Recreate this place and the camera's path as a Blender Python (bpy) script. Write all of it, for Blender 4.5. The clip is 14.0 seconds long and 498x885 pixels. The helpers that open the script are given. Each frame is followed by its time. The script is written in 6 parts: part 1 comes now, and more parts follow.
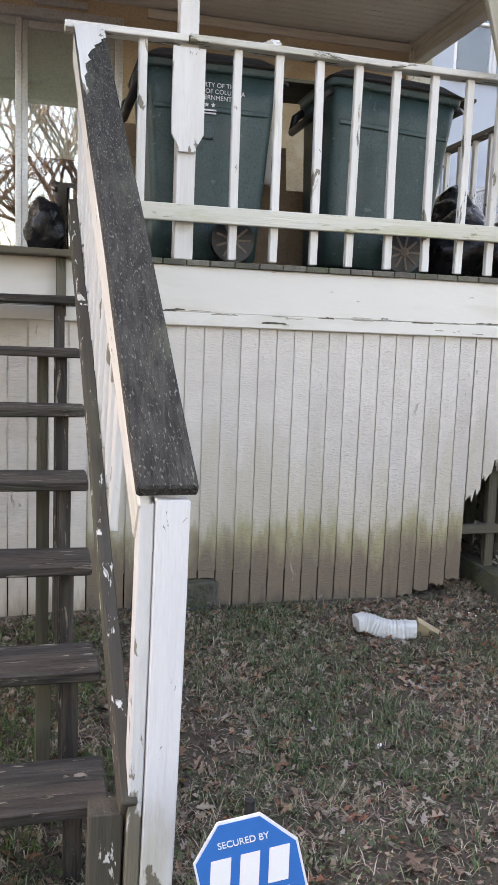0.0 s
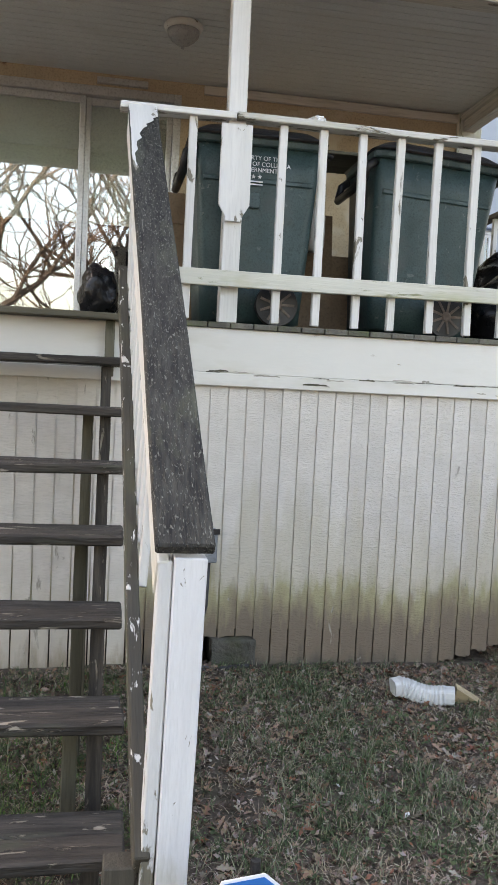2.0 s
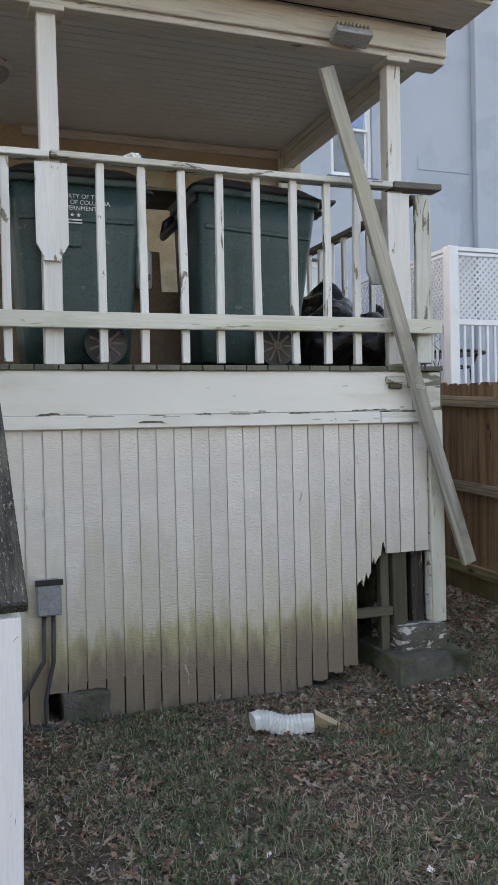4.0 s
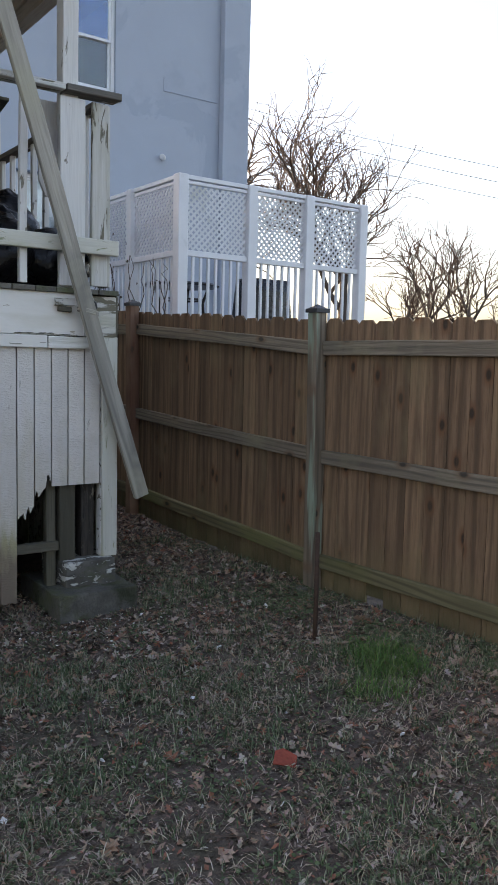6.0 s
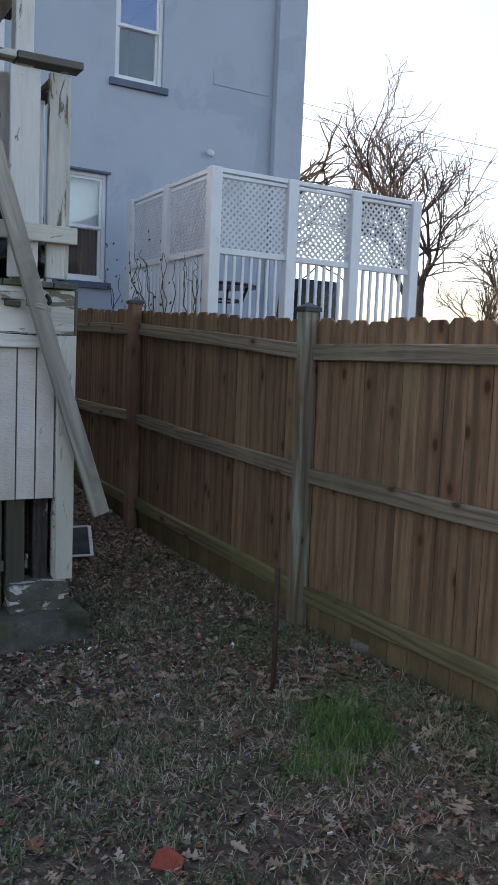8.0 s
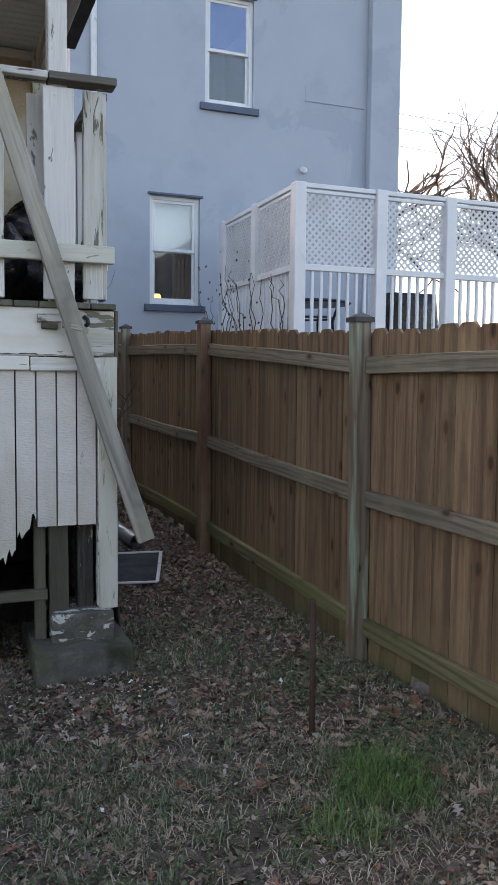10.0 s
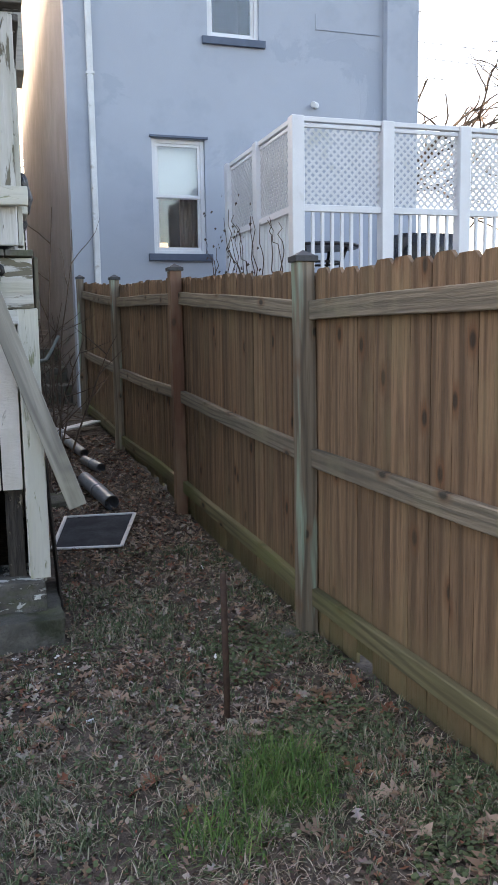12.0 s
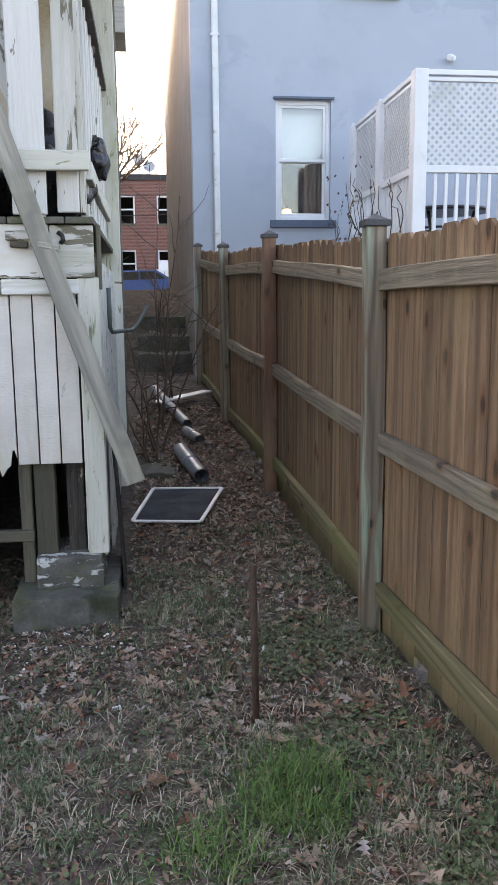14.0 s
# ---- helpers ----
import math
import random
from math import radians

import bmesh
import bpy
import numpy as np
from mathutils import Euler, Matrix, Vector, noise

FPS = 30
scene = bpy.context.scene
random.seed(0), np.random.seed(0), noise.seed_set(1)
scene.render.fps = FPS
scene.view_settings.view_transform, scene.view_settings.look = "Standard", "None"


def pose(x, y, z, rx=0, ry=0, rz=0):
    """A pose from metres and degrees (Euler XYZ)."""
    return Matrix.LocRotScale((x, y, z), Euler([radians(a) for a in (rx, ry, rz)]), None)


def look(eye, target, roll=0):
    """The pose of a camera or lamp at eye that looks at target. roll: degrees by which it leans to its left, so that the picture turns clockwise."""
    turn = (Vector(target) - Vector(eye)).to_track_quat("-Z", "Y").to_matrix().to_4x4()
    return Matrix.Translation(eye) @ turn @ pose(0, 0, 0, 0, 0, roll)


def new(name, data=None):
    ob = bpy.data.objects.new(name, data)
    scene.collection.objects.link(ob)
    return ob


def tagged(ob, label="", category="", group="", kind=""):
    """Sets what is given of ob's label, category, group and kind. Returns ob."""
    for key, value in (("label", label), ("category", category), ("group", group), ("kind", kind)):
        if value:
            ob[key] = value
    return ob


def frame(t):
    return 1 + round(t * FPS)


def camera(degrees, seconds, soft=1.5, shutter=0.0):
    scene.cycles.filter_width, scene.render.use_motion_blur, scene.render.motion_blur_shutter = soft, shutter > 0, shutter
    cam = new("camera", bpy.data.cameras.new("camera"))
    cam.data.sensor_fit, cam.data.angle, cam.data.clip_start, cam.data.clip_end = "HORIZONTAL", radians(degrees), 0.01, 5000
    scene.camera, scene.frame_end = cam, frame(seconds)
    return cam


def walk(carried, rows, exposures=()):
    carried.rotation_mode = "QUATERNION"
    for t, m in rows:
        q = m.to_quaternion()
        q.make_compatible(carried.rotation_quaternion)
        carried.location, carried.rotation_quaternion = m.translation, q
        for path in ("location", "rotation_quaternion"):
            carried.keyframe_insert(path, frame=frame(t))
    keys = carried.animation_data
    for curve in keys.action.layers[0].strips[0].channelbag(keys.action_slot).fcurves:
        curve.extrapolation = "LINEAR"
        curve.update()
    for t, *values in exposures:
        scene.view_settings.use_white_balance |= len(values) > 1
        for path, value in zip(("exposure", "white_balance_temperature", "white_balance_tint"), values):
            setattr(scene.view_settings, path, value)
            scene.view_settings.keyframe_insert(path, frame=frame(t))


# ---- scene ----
cam = camera(33.9, 14.0, soft=1.0)
METRES, EYE, TILT, LEAN, TURN = 3.8, 1.6286, 0.0, 0.0, -14.6
ROWS = [
    (0.0, 0.0, 0.0, 0.0, 0.27, -7.33, -2.13),
    (0.5, 0.0189, -0.0069, -0.0008, -0.56, -6.41, -2.83),
    (1.0, 0.0341, -0.0107, -0.0027, -5.83, -8.97, -2.28),
    (1.5, 0.0268, -0.0105, -0.0012, -1.65, -9.08, -2.32),
    (2.0, 0.0274, -0.018, 0.0069, 4.47, -3.55, -2.82),
    (2.5, 0.0437, -0.0263, 0.0088, 1.5, -0.43, -0.79),
    (5.0, 0.0961, 0.022, 0.0075, -12.28, -2.35, -0.35),
    (5.5, 0.1632, 0.0244, -0.0022, -17.88, -3.77, -1.15),
    (6.0, 0.2364, 0.0277, -0.0002, -20.96, -5.67, -1.31),
    (6.5, 0.2851, 0.0711, -0.0015, -22.5, -5.9, -2.62),
    (7.0, 0.3295, 0.1045, -0.0003, -22.82, -5.81, -3.94),
    (7.5, 0.3915, 0.1171, 0.0045, -19.26, -5.88, -3.48),
    (10.0, 0.5678, 0.1771, 0.0002, -6.3, -4.23, -0.55),
    (10.5, 0.5865, 0.211, 0.0004, -7.13, -5.84, -1.39),
    (11.0, 0.616, 0.2457, -0.0023, -7.25, -6.09, -1.63),
    (11.5, 0.685, 0.2505, 0.0006, -5.05, -6.77, -0.49),
    (12.0, 0.73, 0.2643, -0.003, -2.67, -7.59, 0.87),
    (12.5, 0.7487, 0.3008, 0.0009, -2.26, -8.13, 0.3),
    (13.0, 0.7757, 0.322, -0.004, -0.48, -9.61, 0.1),
    (13.5, 0.818, 0.3223, 0.0012, 4.49, -9.76, 0.27),
    (14.0, 0.8312, 0.3337, -0.0001, 7.6, -9.66, 0.48),
]
walk(cam, [(t, pose(0, 0, EYE, TILT, LEAN, TURN) @ pose(METRES * x, METRES * y, METRES * z, 90 + pitch, roll, yaw)) for t, x, y, z, yaw, pitch, roll in ROWS],
     exposures=[(0.0, 2.95, 9100, 22), (0.5, 2.98, 9100, 19), (1.0, 2.78, 9100, 19), (1.5, 2.60, 9000, 18), (2.0, 2.83, 9100, 18), (2.7, 2.78, 9100, 18), (5.0, 2.12, 8150, 18), (7.7, 1.76, 7350, 15), (10.0, 2.18, 7800, 17), (11.5, 2.46, 7900, 17), (14.0, 2.86, 8120, 19)])

# ---- light ----
world = bpy.data.worlds.new("world")
scene.world = world
world.use_nodes = True
wn = world.node_tree
sky = wn.nodes.new("ShaderNodeTexSky")
sky.sky_type, sky.sun_disc = "NISHITA", False
sky.sun_elevation, sky.sun_rotation = radians(25), radians(-30)
sky.air_density, sky.dust_density, sky.ozone_density = 1.0, 3.5, 1.2
wn.links.new(sky.outputs[0], wn.nodes["Background"].inputs[0])
wn.nodes["Background"].inputs[1].default_value = 0.15
sun = new("sun", bpy.data.lights.new("sun", "SUN"))
sun.data.energy, sun.data.angle, sun.data.color = 1.0, radians(4), (1.0, 0.88, 0.74)
sun.matrix_world = look((0, 0, 0), (0.453, -0.785, -0.423))

# ---- helpers ----
W = {}


def put(ob, parent=None, m=None):
    """Sets ob's pose in the world, under a parent or none."""
    m = m or Matrix()
    ob.matrix_basis = m
    if parent:
        ob.parent = parent
        ob.matrix_parent_inverse = W[parent].inverted()
    W[ob] = m
    return ob


def thing(name, loc, label, category, group="", kind=""):
    ob = new(name)
    ob.empty_display_size = 0.1
    put(ob, None, Matrix.Translation(loc))
    return tagged(ob, label, category, group, kind)


def mesh_of(name, bm, material, smooth=False):
    me = bpy.data.meshes.new(name)
    bm.normal_update()
    bm.to_mesh(me)
    bm.free()
    if material:
        me.materials.append(material)
    if smooth:
        for p in me.polygons:
            p.use_smooth = True
    return me


def part(name, bm, material, parent=None, label="", m=None, smooth=False):
    ob = put(new(name, mesh_of(name, bm, material, smooth)), parent, m)
    if label:
        ob["label"] = label
    return ob


def bx(bm, x0, x1, y0, y1, z0, z1):
    v = [bm.verts.new((x, y, z)) for x in (x0, x1) for y in (y0, y1) for z in (z0, z1)]
    for f in ((0, 1, 3, 2), (4, 6, 7, 5), (0, 4, 5, 1), (2, 3, 7, 6), (0, 2, 6, 4), (1, 5, 7, 3)):
        bm.faces.new([v[i] for i in f])
    return bm


def bev(bm, w, seg=1):
    if w:
        bmesh.ops.bevel(bm, geom=bm.edges[:], offset=w, segments=seg, affect="EDGES", profile=0.6)
    return bm


def block(name, b, material, parent=None, bevel=0.004, label=""):
    """A bevelled box between world bounds; its origin is at its low corner."""
    bm = bx(bmesh.new(), 0, b[1] - b[0], 0, b[3] - b[2], 0, b[5] - b[4])
    bev(bm, bevel)
    return part(name, bm, material, parent, label, Matrix.Translation((b[0], b[2], b[4])))


def along(p0, p1, up=(0, 0, 1)):
    """A pose at p0 whose x runs to p1; z as near to up as may be."""
    p0, p1, up = Vector(p0), Vector(p1), Vector(up)
    x = (p1 - p0).normalized()
    y = up.cross(x)
    if y.length < 1e-4:
        y = Vector((0, 1, 0))
    y.normalize()
    z = x.cross(y)
    m = Matrix((x, y, z)).transposed().to_4x4()
    m.translation = p0
    return m


def plank_bm(length, w, h, bevel=0.004, cuts=6, warp=0.002, rng=random):
    """A board along x, centred on y and z, slightly warped."""
    bm = bx(bmesh.new(), 0, length, -w / 2, w / 2, -h / 2, h / 2)
    bev(bm, min(bevel, h * 0.3))
    if cuts:
        bmesh.ops.subdivide_edges(bm, edges=[e for e in bm.edges if abs((e.verts[0].co - e.verts[1].co).x) > length * 0.7], cuts=cuts)
    a, b = rng.uniform(0, 6), rng.uniform(0, 6)
    for v in bm.verts:
        v.co.y += warp * math.sin(a + v.co.x * 3.1) + random.uniform(-1, 1) * warp * 0.3
        v.co.z += warp * math.sin(b + v.co.x * 2.3)
    return bm


def board(name, p0, p1, w, h, material, parent=None, up=(0, 0, 1), bevel=0.004, label="", cuts=5, warp=0.002):
    bm = plank_bm((Vector(p1) - Vector(p0)).length, w, h, bevel, cuts, warp)
    return part(name, bm, material, parent, label, along(p0, p1, up))


def tube_bm(points, r, sides=10, close=True, bm=None, taper=None):
    """A round bar through the points."""
    bm = bm or bmesh.new()
    pts = [Vector(p) for p in points]
    rings = []
    side = None
    for i, p in enumerate(pts):
        d = (pts[min(i + 1, len(pts) - 1)] - pts[max(i - 1, 0)]).normalized()
        ref = side if side else (Vector((0, 0, 1)) if abs(d.z) < 0.9 else Vector((1, 0, 0)))
        u = d.cross(ref).normalized()
        side = u.cross(d).normalized()
        rr = r if taper is None else r + (taper - r) * i / max(1, len(pts) - 1)
        rings.append([bm.verts.new(p + rr * (math.cos(k * 2 * math.pi / sides) * side + math.sin(k * 2 * math.pi / sides) * u)) for k in range(sides)])
    for a, b in zip(rings, rings[1:]):
        for k in range(sides):
            bm.faces.new((a[k], a[(k + 1) % sides], b[(k + 1) % sides], b[k]))
    if close and sides > 2:
        bm.faces.new(rings[0][::-1])
        bm.faces.new(rings[-1])
    return bm


def lathe_bm(profile, sides=20):
    """Turned about z: profile of (radius, z)."""
    bm = bmesh.new()
    rings = [[bm.verts.new((r * math.cos(2 * math.pi * k / sides), r * math.sin(2 * math.pi * k / sides), z)) for k in range(sides)] for r, z in profile]
    for a, b in zip(rings, rings[1:]):
        for k in range(sides):
            bm.faces.new((a[k], a[(k + 1) % sides], b[(k + 1) % sides], b[k]))
    bm.faces.new(rings[0][::-1])
    bm.faces.new(rings[-1])
    return bm


def prism_bm(outline, y0, y1):
    """An outline in x and z, thick along y."""
    bm = bmesh.new()
    a = [bm.verts.new((x, y0, z)) for x, z in outline]
    b = [bm.verts.new((x, y1, z)) for x, z in outline]
    bm.faces.new(a)
    bm.faces.new(b[::-1])
    n = len(a)
    for i in range(n):
        bm.faces.new((a[(i + 1) % n], a[i], b[i], b[(i + 1) % n]))
    bmesh.ops.recalc_face_normals(bm, faces=bm.faces[:])
    return bm


def wall_bm(x0, x1, y0, y1, z0, z1, holes):
    """A wall across x with openings (x0, x1, z0, z1) that go through it."""
    bm = bmesh.new()
    xs = sorted({x0, x1, *[h[0] for h in holes], *[h[1] for h in holes]})
    zs = sorted({z0, z1, *[h[2] for h in holes], *[h[3] for h in holes]})

    def solid(i, k):
        if not (0 <= i < len(xs) - 1 and 0 <= k < len(zs) - 1):
            return False
        cx, cz = (xs[i] + xs[i + 1]) / 2, (zs[k] + zs[k + 1]) / 2
        return not any(h[0] < cx < h[1] and h[2] < cz < h[3] for h in holes)
    v = {(i, k, j): bm.verts.new((x, y, z)) for i, x in enumerate(xs) for k, z in enumerate(zs) for j, y in enumerate((y0, y1))}
    for i in range(len(xs) - 1):
        for k in range(len(zs) - 1):
            if solid(i, k):
                for j in (0, 1):
                    bm.faces.new([v[i, k, j], v[i + 1, k, j], v[i + 1, k + 1, j], v[i, k + 1, j]])
                for (di, dk), (p, q) in (((-1, 0), ((i, k), (i, k + 1))), ((1, 0), ((i + 1, k), (i + 1, k + 1))), ((0, -1), ((i, k), (i + 1, k))), ((0, 1), ((i, k + 1), (i + 1, k + 1)))):
                    if not solid(i + di, k + dk):
                        bm.faces.new([v[p[0], p[1], 0], v[q[0], q[1], 0], v[q[0], q[1], 1], v[p[0], p[1], 1]])
    bmesh.ops.delete(bm, geom=[a for a in bm.verts if not a.link_faces], context="VERTS")
    bmesh.ops.recalc_face_normals(bm, faces=bm.faces[:])
    return bm


# ---- materials ----
def mat(name, c1, c2, sc=8.0, rough=0.7, bump=0.25, stretch=(1, 1, 1), fine=60.0, patch=None, psc=2.0, pt=0.55, psoft=0.06,
        patch2=None, p2sc=3.0, p2t=0.6, p2soft=0.15, vary=0.0, metal=0.0, knots=0.0, stain=None, spec=0.4, pstretch=None, dist=0.01, fd=0.62, figure=0.0, axis=2):
    """Two tones at one scale, sharp worn patches, soft stains, grain and relief; each object a little different."""
    m = bpy.data.materials.new(name)
    m.use_nodes = True
    t = m.node_tree
    n, l = t.nodes, t.links
    out = n["Principled BSDF"]

    def node(kind, **kw):
        a = n.new("ShaderNode" + kind)
        for k, v in kw.items():
            a.inputs[k].default_value = v
        return a

    def mix(a, b, fac):
        k = n.new("ShaderNodeMix")
        k.data_type = "RGBA"
        for i, v in ((6, a), (7, b)):
            if isinstance(v, tuple):
                k.inputs[i].default_value = (*v, 1)
            else:
                l.new(v, k.inputs[i])
        l.new(fac, k.inputs[0])
        return k.outputs[2]

    def ramp(src, lo, hi):
        r = n.new("ShaderNodeMapRange")
        r.inputs[1].default_value, r.inputs[2].default_value = lo, hi
        l.new(src, r.inputs[0])
        return r.outputs[0]

    def coords(st):
        q = node("Mapping")
        q.inputs[3].default_value = st
        l.new(shift.outputs[0], q.inputs[0])
        return q.outputs[0]

    def noise_at(scale, st, detail=5.0, d=0.0):
        q = node("TexNoise", Scale=scale, Detail=detail, Roughness=0.6, Distortion=d)
        l.new(coords(st), q.inputs["Vector"])
        return q.outputs[0]
    co, info = n.new("ShaderNodeTexCoord"), n.new("ShaderNodeObjectInfo")
    mul = n.new("ShaderNodeMath")
    mul.operation = "MULTIPLY"
    mul.inputs[1].default_value = 37.0
    l.new(info.outputs["Random"], mul.inputs[0])
    shift = n.new("ShaderNodeVectorMath")
    l.new(co.outputs["Object"], shift.inputs[0])
    l.new(mul.outputs[0], shift.inputs[1])
    grain = noise_at(sc, stretch, 6.0, 0.4)
    fineg = noise_at(fine, stretch, 3.0)
    col = mix(c1, c2, ramp(grain, 0.35, 0.65))
    col = mix(col, tuple(v * fd for v in c1), ramp(fineg, 0.48, 0.74))
    height = fineg
    if figure:
        wv = node("TexWave", Scale=figure, Distortion=14.0, Detail=3.0)
        wv.inputs["Detail Scale"].default_value = 0.6
        wv.bands_direction = "Y"
        l.new(coords((0.09, 1, 1)), wv.inputs["Vector"])
        col = mix(col, tuple(v * 0.48 for v in c1), ramp(wv.outputs[1], 0.5, 1.0))
    if knots:
        v = node("TexVoronoi", Scale=knots)
        v.voronoi_dimensions = "2D"
        l.new(coords((0.55, 1, 1)), v.inputs["Vector"])
        col = mix(col, (c1[0] * 0.62, c1[1] * 0.48, c1[2] * 0.4), ramp(v.outputs[0], 0.17, 0.06))
        col = mix(col, tuple(x * 0.16 for x in c1), ramp(v.outputs[0], 0.08, 0.04))
        streak = noise_at(16, (0.03, 1, 1), 3.0)
        col = mix(col, tuple(x * 0.4 for x in c1), ramp(streak, 0.52, 0.74))
    if patch2:
        col = mix(col, patch2, ramp(noise_at(p2sc, pstretch or (1, 1, 1), 4.0), p2t, p2t + p2soft))
    if stain:
        # splash and damp, with a ragged upper edge: (colour, height, raggedness, softness) each
        sep = n.new("ShaderNodeSeparateXYZ")
        l.new(co.outputs["Object"], sep.inputs[0])
        for colour, top, rag, soft, ssc in stain:
            q = n.new("ShaderNodeMath")
            q.operation = "MULTIPLY_ADD"
            q.inputs[1].default_value = rag
            l.new(noise_at(ssc, (1, 1, 0.25) if axis == 2 else (0.4, 1, 1), 6.0), q.inputs[0])
            l.new(sep.outputs[axis], q.inputs[2])
            col = mix(col, colour, ramp(q.outputs[0], top + rag * 0.5 + soft, top + rag * 0.5 - soft))
    if patch:
        pn = ramp(noise_at(psc, pstretch or (1, 1, 1), 8.0, 0.6), pt, pt + psoft)
        col = mix(col, patch, pn)
        ad = n.new("ShaderNodeMath")
        ad.operation = "MULTIPLY_ADD"
        ad.inputs[1].default_value = -1.2
        l.new(pn, ad.inputs[0])
        l.new(fineg, ad.inputs[2])
        height = ad.outputs[0]
    if vary:
        hs = n.new("ShaderNodeHueSaturation")
        l.new(col, hs.inputs["Color"])
        r = n.new("ShaderNodeMapRange")
        r.inputs[3].default_value, r.inputs[4].default_value = 1 - vary, 1 + vary
        l.new(info.outputs["Random"], r.inputs[0])
        l.new(r.outputs[0], hs.inputs["Value"])
        col = hs.outputs[0]
    l.new(col, out.inputs["Base Color"])
    l.new(ramp(fineg, -1.0, 1.6), out.inputs["Roughness"]) if rough is None else None
    if rough is not None:
        rr = n.new("ShaderNodeMapRange")
        rr.inputs[3].default_value, rr.inputs[4].default_value = max(0.02, rough - 0.12), min(1, rough + 0.12)
        l.new(grain, rr.inputs[0])
        l.new(rr.outputs[0], out.inputs["Roughness"])
    out.inputs["Metallic"].default_value = metal
    out.inputs["Specular IOR Level"].default_value = spec
    if bump:
        b = node("Bump", Strength=bump, Distance=dist)
        l.new(height, b.inputs["Height"])
        l.new(b.outputs[0], out.inputs["Normal"])
    return m


def glass(name, tint=(0.9, 0.95, 0.95), rough=0.01):
    m = bpy.data.materials.new(name)
    m.use_nodes = True
    p = m.node_tree.nodes["Principled BSDF"]
    p.inputs["Base Color"].default_value = (*tint, 1)
    p.inputs["Roughness"].default_value = rough
    p.inputs["Transmission Weight"].default_value = 1.0
    p.inputs["IOR"].default_value = 1.45
    return m


GRAIN = (0.06, 1, 1)
UP = (1, 1, 0.1)
paint = mat("peeling_white_paint", (0.70, 0.69, 0.66), (0.60, 0.59, 0.55), 6, 0.6, 0.4, GRAIN, 70, patch=(0.20, 0.18, 0.14), psc=20, pt=0.615, psoft=0.025, patch2=(0.46, 0.45, 0.37), p2sc=6, p2t=0.55, pstretch=(0.18, 1, 1), fd=0.84)
paint_clean = mat("old_white_paint", (0.69, 0.68, 0.655), (0.61, 0.60, 0.57), 5, 0.55, 0.3, GRAIN, 60, patch=(0.2, 0.18, 0.14), psc=11, pt=0.625, psoft=0.02, patch2=(0.55, 0.54, 0.48), p2sc=4, p2t=0.62, pstretch=(0.4, 1, 1), fd=0.84)
paint_up = mat("old_white_paint_upright", (0.71, 0.70, 0.68), (0.63, 0.62, 0.59), 5, 0.55, 0.3, UP, 60, patch=(0.2, 0.18, 0.14), psc=11, pt=0.625, psoft=0.02, patch2=(0.55, 0.54, 0.48), p2sc=4, p2t=0.62, pstretch=(1, 1, 0.35), fd=0.84)
paint_worn = mat("flaking_paint_on_wood", (0.64, 0.63, 0.60), (0.53, 0.52, 0.48), 6, 0.7, 0.6, GRAIN, 60, patch=(0.16, 0.145, 0.105), psc=17, pt=0.565, psoft=0.03, patch2=(0.43, 0.42, 0.35), p2sc=5, p2t=0.5, pstretch=(0.2, 1, 1), fd=0.84)
paint_mossy = mat("algae_stained_white_paint", (0.62, 0.61, 0.54), (0.52, 0.51, 0.43), 6, 0.65, 0.4, GRAIN, 60, patch=(0.26, 0.27, 0.16), psc=24, pt=0.60, psoft=0.06, patch2=(0.40, 0.40, 0.25), p2sc=7, p2t=0.52, p2soft=0.18, pstretch=(0.22, 1, 1), fd=0.84)
siding = mat("painted_siding", (0.64, 0.60, 0.55), (0.565, 0.53, 0.48), 7, 0.6, 0.45, (0.3, 1, 1), 120, patch=(0.36, 0.33, 0.28), psc=17, pt=0.665, psoft=0.05, pstretch=(1, 1, 0.35), vary=0.05,
             stain=(((0.54, 0.50, 0.42), 0.95, 2.2, 0.2, 7.0), ((0.37, 0.335, 0.20), 0.57, 0.75, 0.07, 9.0), ((0.205, 0.16, 0.118), 0.44, 0.6, 0.09, 12.0), ((0.13, 0.11, 0.085), 0.10, 0.6, 0.06, 16.0)), fd=0.93)
siding_clean = mat("painted_siding_under_stair", (0.68, 0.63, 0.575), (0.60, 0.555, 0.50), 7, 0.6, 0.45, (0.22, 1, 1), 95, patch=(0.36, 0.33, 0.28), psc=13, pt=0.64, psoft=0.05, pstretch=(1, 1, 0.35), vary=0.05, stain=(((0.58, 0.53, 0.46), 0.5, 1.6, 0.2, 7.0), ((0.40, 0.34, 0.26), 0.16, 0.6, 0.06, 11.0)), fd=0.84)
newel_paint = mat("chipped_newel_paint", (0.70, 0.705, 0.715), (0.63, 0.635, 0.645), 6, 0.55, 0.4, GRAIN, 70, patch=(0.22, 0.205, 0.17), psc=26, pt=0.645, psoft=0.02, pstretch=(0.5, 1, 1), stain=(((0.56, 0.555, 0.51), 0.42, 1.0, 0.14, 14.0), ((0.17, 0.155, 0.12), 0.22, 1.1, 0.02, 16.0)), fd=0.9, axis=0)
newel_bare = mat("half_stripped_newel", (0.64, 0.645, 0.645), (0.56, 0.565, 0.56), 6, 0.7, 0.6, GRAIN, 60, stain=(((0.165, 0.15, 0.115), 0.42, 1.2, 0.02, 9.0), ((0.11, 0.105, 0.08), 0.2, 0.8, 0.1, 14.0)), patch=(0.24, 0.22, 0.17), psc=20, pt=0.62, psoft=0.02, pstretch=(0.35, 1, 1), fd=0.86, axis=0)
